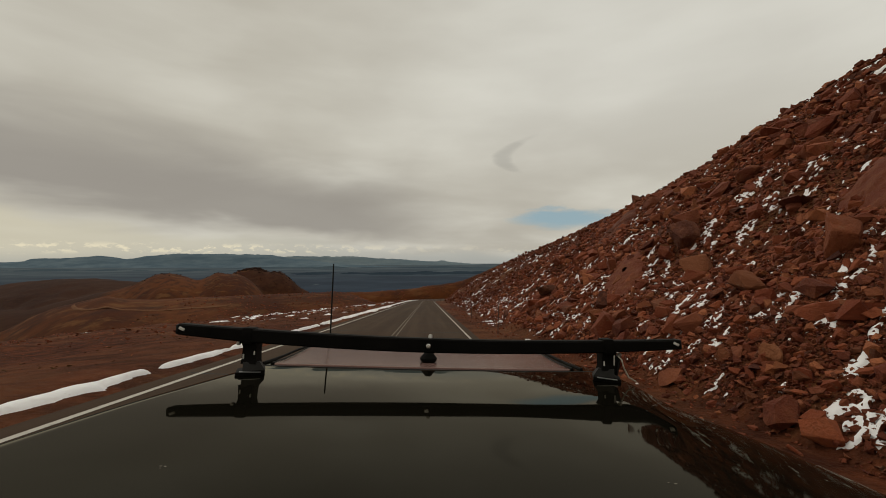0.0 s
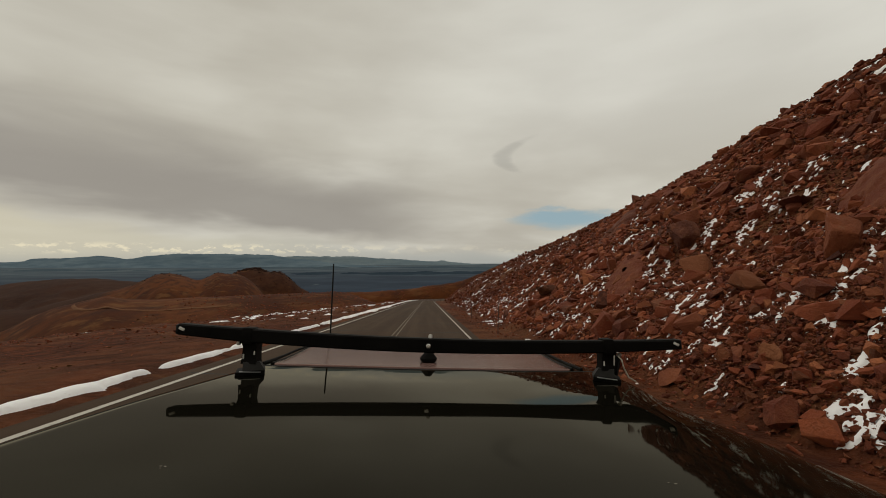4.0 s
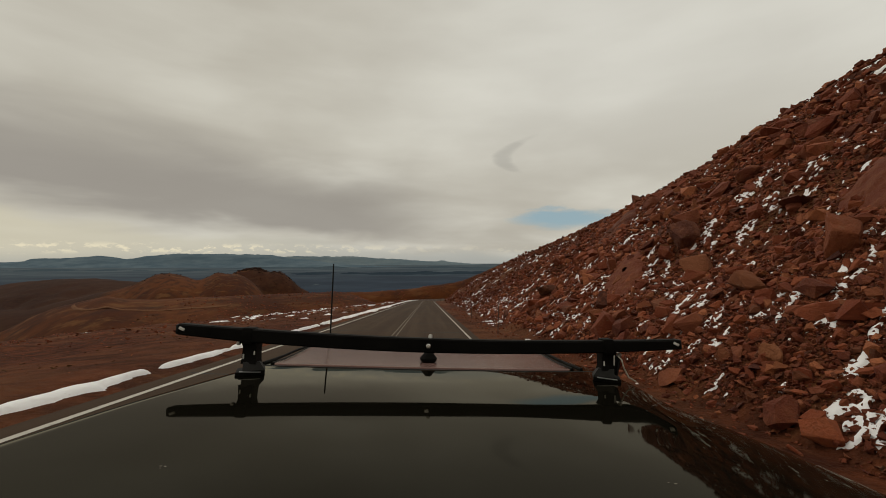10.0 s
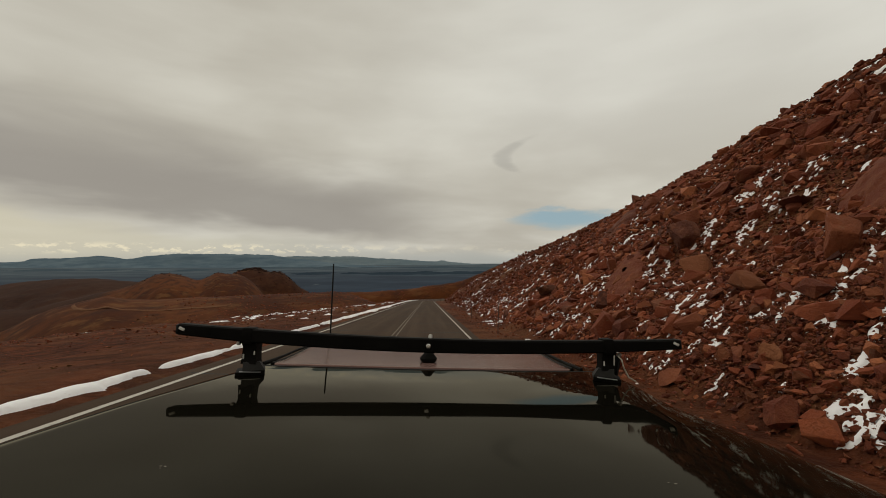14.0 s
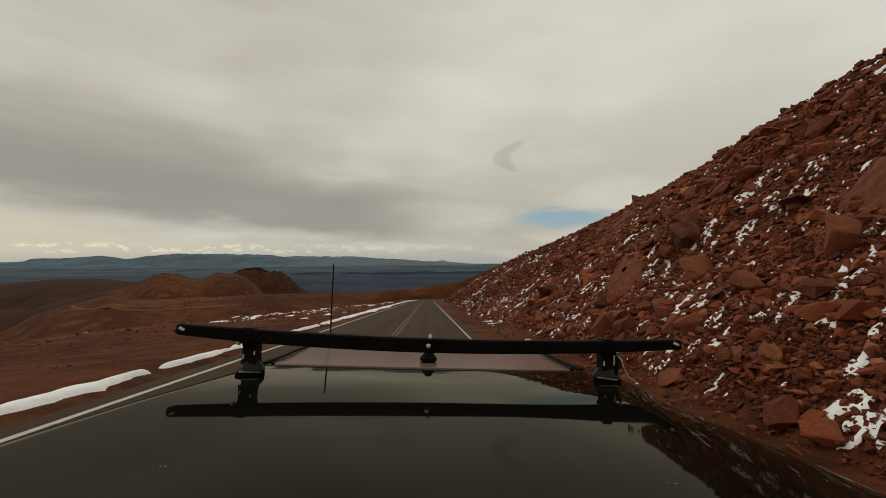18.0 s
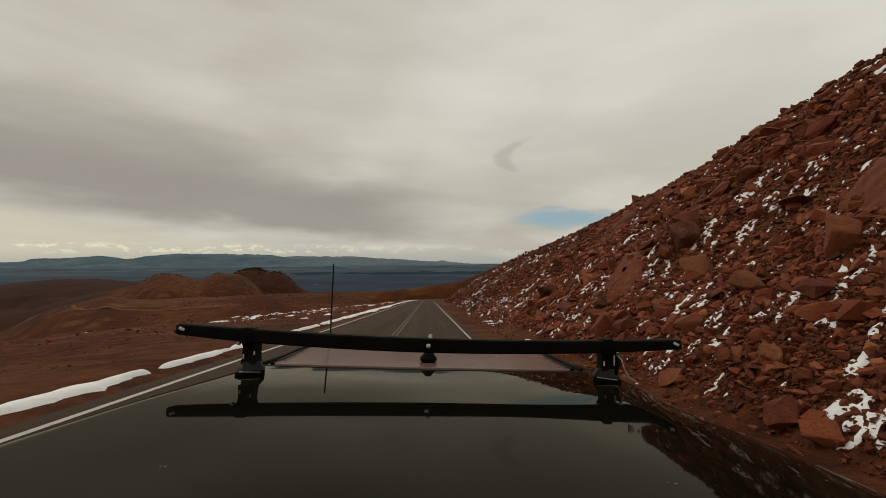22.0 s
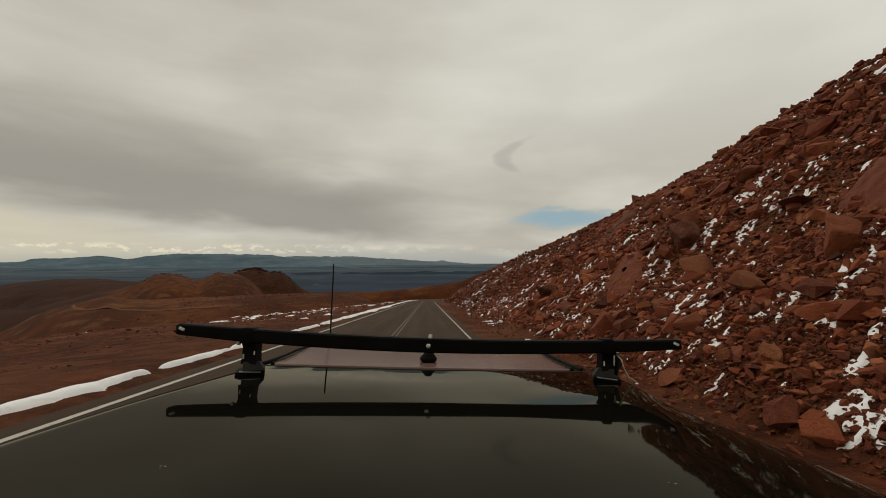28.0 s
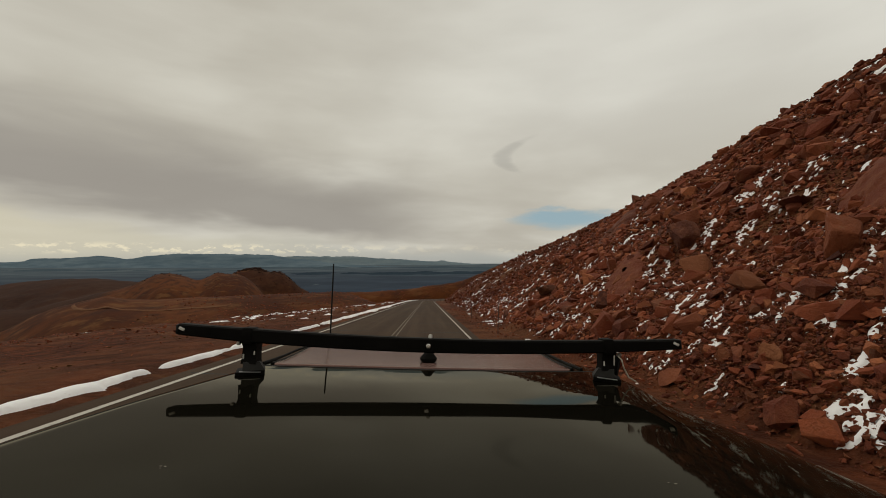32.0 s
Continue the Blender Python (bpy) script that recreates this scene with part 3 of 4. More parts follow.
# sealed cracks across the lanes
crng = random.Random(3)
for y in (9.5, 14.2, 21.0, 27.5, 36.0, 47.0, 61.0, 80.0, 104.0):
    x0, x1 = (-5.4, crng.uniform(-2.0, 2.2)) if crng.random() < 0.6 else (crng.uniform(-3.5, -1.0), 2.3)
    pts = [(x0 + (x1 - x0) * i / 14, y + 0.16 * math.sin(i * 0.9 + y) + crng.uniform(-0.06, 0.06)) for i in range(15)]
    wdt = 0.022 + 0.0006 * y
    v = [(x, yy + d * wdt, float(down(yy)) - CROSS * x + 0.004) for x, yy in pts for d in (-1, 1)]
    f = [(2 * i, 2 * i + 2, 2 * i + 3, 2 * i + 1) for i in range(14)]
    crack = new("crack_seal", quick_mesh("crack_seal", v, f, M["tar"]))
    crack.parent = road

# ---- snow ----
def snow_bank():
    """The strip of old snow along the downhill edge of the road."""
    rows = steps([(0.5, 60, 0.12), (60, 150, 0.5), (150, 215, 1.0)])
    us = np.linspace(-7.2, -5.3, 26)
    UU, YY = np.meshgrid(us, rows)
    mid = -6.32 + 0.25 * (fbm(rows * 0.16, rows * 0, 5) - 0.5)
    wide = np.clip(0.05 + 0.20 * smooth(rows, 7, 25) + 0.75 * (fbm(rows * 0.11 + 3.0, rows * 0, 8, 5) - 0.5) + 0.35 * (fbm(rows * 1.3, rows * 0, 12, 3) - 0.5), 0, 0.7) * (0.85 + 0.15 * smooth(rows, 8, 14))
    d = np.abs(UU - mid[:, None]) + 0.18 * (fbm(UU * 3, YY * 2.0, 3, 4) - 0.5) + 0.22 * (fbm(YY * 2.6, UU * 0.7, 14, 3, 0.6) - 0.5) * (UU > mid[:, None])
    h = 0.16 * np.sqrt(np.clip(1 - (d / np.maximum(wide, 0.01)[:, None]) ** 2, 0, 1))
    h = h - 0.05 + 0.04 * h * (fbm(UU * 6, YY * 6, 4, 3) - 0.5)
    for gap, half in ((9.6, 0.28), (16.6, 0.45), (24.0, 0.6)):
        edge = half * (0.5 + fbm(UU * 2.2, YY * 0.6, 17, 3))
        h = np.where(np.abs(YY - gap + 0.5 * (UU + 6.3)) < edge, -0.06, h)
    XX = UU + bend(YY)
    ZZ = np.maximum(land(XX, YY), down(YY) - CROSS * np.maximum(UU, -7.0) - 0.02) + h
    ob = new("snow_bank", sheet("snow_bank", XX, YY, ZZ, M["snow"], keep=h > -0.02))
    tagged(ob, "narrow bank of old white snow along the road's edge", "snow", kind="stuff")


def slope_snow():
    """Snow caught between the stones of the scree."""
    xs = steps([(4.2, 13, 0.06), (13, 24, 0.1), (24, 40, 0.18), (40, 60, 0.3), (60, 95, 0.6)])
    ys = steps([(1.0, 20, 0.06), (20, 36, 0.1), (36, 60, 0.18), (60, 90, 0.3), (90, 190, 0.8)])
    X, Y = np.meshgrid(xs, ys)
    e = X - bend(Y) - TOE
    # streaks run down the slope, gathered in drifts
    s = X * 0.75 + Y * 0.45
    c = Y * 0.85 - X * 0.45
    drift = fbm(X * 0.21 + 5.1, Y * 0.18 + 7.3, 92, 3)
    streak = fbm(s * 0.75, c * 2.0, 84, 3, 0.6)
    fine = fbm(s * 2.1, c * 5.0, 86, 4, 0.68)
    m = 0.30 * streak + 0.24 * drift + 0.46 * fine + 0.14 * fbm(X * 6.5, Y * 7.5, 88, 2) - 0.002 * np.clip(e - 10, 0, 45) - 0.10 * (1 - smooth(e, 0.0, 0.5)) - 0.0014 * np.clip(Y - 14, 0, 60)
    m = m + 0.02 * smooth(e, 3, 9) - 0.05 * np.exp(-((X - 7.0) / 2.6) ** 2 - ((Y - 6.5) / 4.0) ** 2) + 0.085 * np.exp(-((e - 1.2) / 2.2) ** 2) * smooth(Y, 8, 14) * (1 - smooth(Y, 40, 90))
    near = (X < 24) & (Y < 40)
    h = np.clip((m - np.quantile(m[near], 1 - SNOW_SHARE)) * 1.3, -0.4, 0.05)
    Z = land(X, Y) + h - 0.005
    ob = new("slope_snow", sheet("slope_snow", X, Y, Z, M["snow"], keep=h > -0.05))
    tagged(ob, "patches of old snow lying between the stones of the scree", "snow", kind="stuff")


def left_snow():
    """Thin remains of snow on the open ground left of the road."""
    xs = steps([(-90, -8.5, 0.5)])
    ys = steps([(30, 70, 0.4), (70, 215, 1.2)])
    X, Y = np.meshgrid(xs, ys)
    m = fbm(X * 0.22 + Y * 0.08, Y * 0.36 - X * 0.08, 91, 4, 0.6)
    near = smooth(np.hypot(X, Y), 40, 110)
    m = 0.5 * m + 0.5 * fbm(X * 0.8 + Y * 0.3, Y * 1.3, 93, 3, 0.6) - 0.14 * (1 - smooth(X / Y, -0.66, -0.42))
    h = np.clip((m - (0.69 - 0.085 * near)) * 2.0, -0.3, 0.12)
    ob = new("open_snow", sheet("open_snow", X, Y, land(X, Y) + h + 0.03, M["snow"], keep=h > -0.05))
    tagged(ob, "thin scattered patches of snow on open brown ground", "snow", kind="stuff")


SNOW_SHARE = 0.265
snow_bank()
slope_snow()
left_snow()


# ---- rocks ----
def hull(seed, n=13, squash=(1.0, 0.8, 0.6), cut=2):
    """An angular stone: verts and triangles, about 1 across."""
    rng = np.random.RandomState(seed)
    bm = bmesh.new()
    for i in range(n):
        v = rng.uniform(-1, 1, 3)
        v /= max(np.max(np.abs(v)) ** 0.75 * np.linalg.norm(v) ** 0.25, 1e-3)
        v *= rng.uniform(0.8, 1.0)
        bm.verts.new(Vector(v * np.array(squash) * 0.5))
    res = bmesh.ops.convex_hull(bm, input=bm.verts[:])
    gone = list({g for g in res["geom_interior"] + res["geom_unused"] if isinstance(g, bmesh.types.BMVert)})
    bmesh.ops.delete(bm, geom=gone, context="VERTS")
    bmesh.ops.triangulate(bm, faces=bm.faces[:])
    bm.verts.index_update()
    v = np.array([p.co[:] for p in bm.verts], np.float32)
    f = np.array([[p.index for p in q.verts] for q in bm.faces], np.int32)
    bm.free()
    return v, f


SMALL = [hull(500 + i, 7, (1.0, 0.65 + 0.3 * ((i * 7) % 5) / 4, 0.42 + 0.35 * ((i * 3) % 5) / 4)) for i in range(14)]
SHAPES = [hull(100 + i, 11 + i % 4, (1.0, 0.62 + 0.3 * ((i * 7) % 5) / 4, 0.38 + 0.35 * ((i * 3) % 5) / 4)) for i in range(18)]


def euler_mats(a, b, c):
    """Rotation matrices (n, 3, 3): tilt a about x, tilt b about y, then turn c about z."""
    ca, sa, cb, sb, cc, sc = np.cos(a), np.sin(a), np.cos(b), np.sin(b), np.cos(c), np.sin(c)
    o, l = np.zeros_like(a), np.ones_like(a)
    rx = np.stack([l, o, o, o, ca, -sa, o, sa, ca], -1).reshape(-1, 3, 3)
    ryy = np.stack([cb, o, sb, o, l, o, -sb, o, cb], -1).reshape(-1, 3, 3)
    rz = np.stack([cc, -sc, o, sc, cc, o, o, o, l], -1).reshape(-1, 3, 3)
    return rx @ ryy @ rz


def rock_field(name, x, y, size, sink, label, seed, mat, lie=0.0, shapes=None):
    """Many stones joined in one mesh, lying on the ground. lie: how far their flat sides follow the slope."""
    rng = np.random.RandomState(seed)
    n = len(x)
    z = land(x, y)
    slope = np.arctan2(land(x + 0.5, y, 0.3) - land(x - 0.5, y, 0.3), 1.0)
    rot = euler_mats(rng.normal(0, 0.35, n), -slope * lie + rng.normal(0, 0.35, n), rng.uniform(0, 6.283, n))
    shapes = shapes or SHAPES
    kind = rng.randint(0, len(shapes), n)
    sc = size[:, None] * rng.uniform(0.8, 1.25, (n, 3))
    V, F, base = [], [], 0
    for k, (v, f) in enumerate(shapes):
        w = np.nonzero(kind == k)[0]
        if not len(w):
            continue
        p = np.einsum("nij,nvj->nvi", rot[w], v[None] * sc[w][:, None, :])
        p += np.stack([x[w], y[w], z[w] + size[w] * sink], -1)[:, None, :]
        V.append(p.reshape(-1, 3))
        F.append((f[None] + (np.arange(len(w)) * len(v))[:, None, None] + base).reshape(-1, 3))
        base += len(w) * len(v)
    ob = new(name, quick_mesh(name, np.concatenate(V), np.concatenate(F), mat))
    return tagged(ob, label, "rocks", kind="stuff")


def scatter(rng, n, x0, x1, y0, y1, lo, hi, power):
    x, y = rng.uniform(x0, x1, n), rng.uniform(y0, y1, n)
    s = lo + (hi - lo) * rng.uniform(0, 1, n) ** power
    x = x + bend(y)
    return x, y, s


def keep_scree(x, y, s, rng, edge=0.0):
    """Stones thin out towards the toe and lie in streams of coarser and finer scree."""
    e = x - bend(y) - TOE
    dens = fbm(x * 0.12 + y * 0.05, y * 0.14, 95, 4)
    ok = (e > edge + s * 0.4) & (rng.uniform(0, 1, len(x)) < smooth(e, -0.1, 0.7) * (0.6 + 1.0 * smooth(dens, 0.3, 0.6)))
    return x[ok], y[ok], s[ok]


rng = np.random.RandomState(7)
lab = "loose angular red-brown granite scree on the mountain side"
for seed, shapes, mat, spans in (
        (11, SHAPES, "rock", ((23000, TOE, 20, 3, 32, 0.10, 0.36, 2.4), (3500, TOE, 26, 32, 42, 0.16, 0.42, 2.6), (1800, TOE, 26, 3, 42, 0.32, 0.72, 1.8), (90, TOE + 1.0, 20, 11, 34, 0.75, 1.15, 1.5), (4000, 26, 70, 8, 42, 0.25, 0.8, 2.6))),
        (12, SMALL, "rubble", ((10000, TOE, 60, 42, 110, 0.30, 0.80, 2.4), (44000, TOE, 18, 3, 28, 0.06, 0.19, 1.8), (20000, TOE, 12, 3, 15, 0.05, 0.13, 1.6), (20000, TOE, 10, 3, 12, 0.035, 0.075, 1.4), (13000, TOE, 30, 30, 60, 0.12, 0.32, 2.0), (14000, TOE, 90, 100, 240, 0.35, 1.2, 2.4), (12000, 20, 45, 5, 60, 0.14, 0.36, 2.0), (10000, 30, 100, 40, 110, 0.3, 0.9, 2.2)))):
    got = [keep_scree(*scatter(rng, *row), rng) for row in spans]
    sx, sy, ss = (np.concatenate([g[i] for g in got]) for i in range(3))
    rock_field("scree", sx, sy, ss, 0.22, lab, seed, M[mat], 0.8, shapes)

# stones on the spur ahead
n = 7000
xs_, ys_ = rng.uniform(-150, 70, n), rng.uniform(205, 350, n)
rock_field("spur_stones", xs_, ys_, 0.3 + 1.3 * rng.uniform(0, 1, n) ** 4, 0.1, "scattered stones on the brown spur beyond the bend", 19, M["rock"], 0.0, SMALL)

# crags on the far ridge
for n, cx, cy, wx, wy, lo, hi in ((230, -274, 653, 15, 5, 1.4, 5.2), (170, -240, 652, 22, 7, 1.2, 3.6), (260, -252, 628, 34, 22, 0.8, 2.6), (70, -300, 606, 16, 7, 1.0, 3.0), (80, -378, 599, 17, 7, 1.0, 3.4)):
    xs_, ys_ = rng.normal(cx, wx, n), rng.normal(cy, wy, n)
    rock_field("ridge_crags", xs_, ys_, lo + (hi - lo) * rng.uniform(0, 1, n) ** 2, 0.05, "dark broken crags on the crest of a far brown ridge", 17, M["crag"])

# pebbles and stones on the shoulders and on the open ground to the left
n = 5000
xs_, ys_ = rng.uniform(2.5, TOE + 1.2, n), rng.uniform(1.5, 60, n)
ss_ = 0.03 + 0.15 * rng.uniform(0, 1, n) ** 4
ok = rng.uniform(0, 1, n) < smooth(xs_, 2.4, 5.2)
rock_field("shoulder_stones", xs_[ok], ys_[ok], ss_[ok], 0.15, "small red-brown stones strewn on the road shoulder", 13, M["rock"])
n = 11000
xs_, ys_ = rng.uniform(-110, -7.2, n), rng.uniform(2, 230, n)
ss_ = 0.05 + 0.75 * rng.uniform(0, 1, n) ** 5 * smooth(ys_, 5, 60)
rock_field("open_ground_stones", xs_, ys_, ss_ + 0.002 * ys_, 0.05, "scattered small stones on the open brown hillside", 14, M["rock"], 0.0, SMALL)

# dry clumps of tundra grass and cushion plants on the open ground
n = 26000
xs_, ys_ = -7.4 - 120 * rng.uniform(0, 1, n) ** 1.3, 10 + 190 * rng.uniform(0, 1, n) ** 1.2
ok = rng.uniform(0, 1, n) < 0.15 + 1.3 * smooth(fbm(xs_ * 0.10 + ys_ * 0.05, ys_ * 0.22, 131, 4), 0.42, 0.62)
xs_, ys_ = xs_[ok], ys_[ok]
rock_field("tundra_clumps", xs_, ys_, (0.04 + 0.12 * rng.uniform(0, 1, len(xs_)) ** 2) * (1 + 0.022 * ys_), -0.10, "dry brown and straw clumps of alpine tundra", 37, M["tundra"], 0.0, SMALL)["category"] = "grass"

# x, y, size, block, tilt, turn
BOULDERS = [
    (9.2, 8.7, 1.25, 3, 8, 40),
    (10.0, 15.4, 1.7, 1, -12, 75),
    (9.0, 13.2, 1.3, 0, 5, 20),
    (7.9, 9.7, 1.0, 0, -8, 130),
    (14.4, 14.5, 1.2, 2, 0, 60),
    (13.8, 16.7, 1.4, 5, 10, 15),
    (11.7, 12.4, 1.0, 4, -6, 200),
    (6.1, 6.9, 0.6, 5, 12, 90),
    (7.2, 23.6, 1.5, 4, 0, 310),
    (8.6, 18.8, 1.2, 5, -10, 250),
    (7.6, 6.2, 1.0, 3, 4, 35, "upright worn red-brown granite block at the roadside"),
    (15.5, 12.6, 1.3, 0, 14, 170),
]
# x, y, half length, half width, height, turn
LEDGES = [
    (12.5, 26.0, 2.6, 1.2, 0.5, 50, 3),
    (8.6, 17.2, 1.9, 0.9, 0.42, 62, 5),
    (11.6, 9.6, 1.7, 1.0, 0.45, 40, 8),
]


# ---- boulders ----
def boulder_mesh(seed, squash, roundness):
    """A large weathered block: an angular hull, its edges worn, its faces uneven."""
    v, f = hull(seed, 12, squash)
    bm = bmesh.new()
    vs = [bm.verts.new(p) for p in v]
    for t in f:
        bm.faces.new([vs[i] for i in t])
    bmesh.ops.dissolve_limit(bm, angle_limit=radians(18), verts=bm.verts[:], edges=bm.edges[:])
    bmesh.ops.bevel(bm, geom=bm.edges[:], offset=0.03 + 0.06 * roundness, segments=2, affect="EDGES", profile=0.6)
    bmesh.ops.triangulate(bm, faces=bm.faces[:])
    bmesh.ops.subdivide_edges(bm, edges=bm.edges[:], cuts=3, use_grid_fill=True)
    for p in bm.verts:
        q = p.co * 5.0 + Vector((seed, 0, 0))
        p.co += p.co.normalized() * (0.030 * noise.noise(q) + 0.014 * noise.noise(q * 3.1) - 0.02 * max(noise.noise(q * 0.8) - 0.1, 0))
    me = bpy.data.meshes.new("boulder")
    bmesh.ops.recalc_face_normals(bm, faces=bm.faces)
    bm.to_mesh(me)
    bm.free()
    me.materials.append(M["boulder"])
    me.shade_smooth()
    me.set_sharp_from_angle(angle=radians(32))
    return me


BLOCKS = [boulder_mesh(300 + i, q, r) for i, (q, r) in enumerate((((1.0, 0.8, 0.75), 0.2), ((1.0, 0.7, 0.45), 0.1), ((0.9, 0.9, 0.9), 0.8), ((0.75, 0.7, 1.0), 0.1), ((1.0, 0.9, 0.5), 0.5), ((1.0, 0.6, 0.6), 0.3)))]


def boulder(x, y, size, block, tilt=0.0, turn=0.0, label="red-brown granite boulder on the scree", sink=0.18):
    ob = new("boulder", BLOCKS[block])
    ob.location = (x, y, float(land(x, y)) + size * sink)
    ob.rotation_euler = (radians(tilt), radians(-25 + tilt), radians(turn))
    ob.scale = (size,) * 3
    return tagged(ob, label, "boulder", "boulders on the scree")


for row in BOULDERS:
    boulder(*row)

# more blocks among the scree, further up
brng = random.Random(21)
for i in range(70):
    x, y = TOE + 4 + 60 * brng.random() ** 1.3, 10 + 95 * brng.random()
    boulder(x, y, 0.6 + 1.0 * brng.random() ** 2, brng.randrange(6), brng.uniform(-20, 20), brng.uniform(0, 360), "angular red-brown granite block lying in the scree")


def outcrop(x, y, length, width, height, turn, seed):
    """A worn ledge of bedrock that stands out of the slope."""
    nx, ny = 56, 40
    A, B = np.meshgrid(np.linspace(-1, 1, nx), np.linspace(-1, 1, ny))
    r = np.sqrt(A ** 2 + B ** 2) + 0.5 * (fbm(A * 2 + seed, B * 2, seed, 4) - 0.5)
    dome = np.clip(1 - r ** 2.2, -0.3, 1)
    blocks = np.floor((A * 2.1 + B * 0.9 + 0.8 * fbm(A * 2, B * 2, seed + 3)) * 1.3)
    tier = hash2(blocks, np.floor(B * 1.6 + 0.6 * fbm(A * 3, B * 3, seed + 5)), seed)
    Z = height * (dome * (0.75 + 0.35 * tier) + 0.12 * (fbm(A * 4, B * 4, seed + 7, 4) - 0.5))
    c, s = math.cos(radians(turn)), math.sin(radians(turn))
    X = x + (A * length * c - B * width * s) - 0.35 * Z
    Y = y + (A * length * s + B * width * c)
    base = land(X, Y)
    ob = new("rock_outcrop", sheet("rock_outcrop", X, Y, base + Z - 0.05, M["boulder"], keep=A ** 2 + B ** 2 < 1.0))
    return tagged(ob, "worn ledge of brown bedrock standing out of the slope", "rock outcrop")


for row in LEDGES:
    outcrop(*row)

# single stones nearest to the road, on one set of meshes
scree_foot = new("scree_foot")
scree_foot.location = (TOE, 12, float(land(TOE, 12)))
tagged(scree_foot, "single angular stones at the foot of the scree", "stones")
stone_meshes = [quick_mesh("stone", v, f, M["stone"]) for v, f in SHAPES]
srng = random.Random(5)
inv = Matrix.Translation(-scree_foot.location)
for i in range(300):
    y = 2.5 + 22 * srng.random()
    x = TOE + 0.3 + 6.0 * srng.random() ** 1.4
    s = 0.12 + 0.22 * srng.random() ** 2
    ob = new("stone", stone_meshes[srng.randrange(len(stone_meshes))])
    ob.parent = scree_foot
    ob.matrix_basis = inv @ Matrix.LocRotScale((x, y, float(land(x, y)) + 0.16 * s), Euler((srng.gauss(0, 0.35), -0.5 + srng.gauss(0, 0.35), srng.uniform(0, 6.3))), (s * srng.uniform(0.8, 1.3), s, s * srng.uniform(0.8, 1.2)))


# ---- roadside posts ----
def marker_post(x, y, lean=0.0):
    post = new("marker_post")
    post.location = (x, y, float(land(x, y)))
    post.rotation_euler = (0, lean, 0)
    part("stake", box(0.042, 0.03, 1.75, (0, 0, 0.75), bevel=0.006), M["post"], post)
    part("reflector", box(0.036, 0.008, 0.09, (0, -0.02, 1.5), bevel=0.002), M["cap"], post, "small pale reflector plate")
    return tagged(post, "thin dark-brown wooden stake at the foot of the scree", "post", "roadside marker posts")


for y, off, lean in [(21.0, 2.05, 0.02), (34.0, 2.1, -0.03), (62.0, 2.1, 0.0), (135.0, 2.2, 0.02)]:
    marker_post(float(bend(np.array(y))) + off + 1.6, y, lean)

# ---- the car ----
# Its frame: y ahead, z up from the road, the camera at (0, 0, 1.9).
TILT = (-5.65, 1.8, 0.0)
CARM = pose(*CAM, *TILT) @ Matrix.Translation((0, 0, -1.9))
car = new("car")
car.matrix_basis = CARM
tagged(car, "glossy black estate car with a roof rack on the mountain road", "car")


def roof_depth(y):
    """Depth of the roof's middle under the camera."""
    ys = np.array([-2.2, -1.6, -0.8, 0.0, 0.49, 0.62, 0.76, 1.13, 1.6, 2.2, 2.6])
    tilt = np.radians([-5.0, -3.6, -2.2, -1.2, 0.0, 0.45, 1.85, 2.8, 3.2, 3.6, 4.0])
    yy = np.linspace(-2.2, 2.7, 500)
    d = np.cumsum(np.tan(np.interp(yy, ys, tilt))) * (yy[1] - yy[0])
    d = d - np.interp(0.49, yy, d) + ROOF_D
    return np.interp(y, yy, d)


ROOF_D, ROOF_W, SEAM = 0.178, 0.515, 1.105


def roof_front(x):
    return 2.12 - 0.9 * x * x


def along(y):
    """Places along the body: behind the seats and ahead of the windscreen it is drawn in."""
    return 1.6 + (y - 1.6) * 0.72 if y > 1.6 else (-0.3 + (y + 0.3) * 0.62 if y < -0.3 else y)


def across(x):
    """Places across the body, below the roof."""
    return x * 0.93 if abs(x) > 0.6 else x


def roof_z(x, y):
    q = np.abs(x) / ROOF_W
    lean = 0.19 * np.maximum(x - 0.14, 0) ** 2
    return 1.9 - roof_depth(y) + np.where(x < 0, 0.014, 0.020) * x * x - 0.006 * q ** 24 - 0.0008 * np.exp(-((y - SEAM) / 0.016) ** 2) - lean * (1 - smooth(y - 0.26 * smooth(x, 0.36, 0.52), 0.55, 0.80))




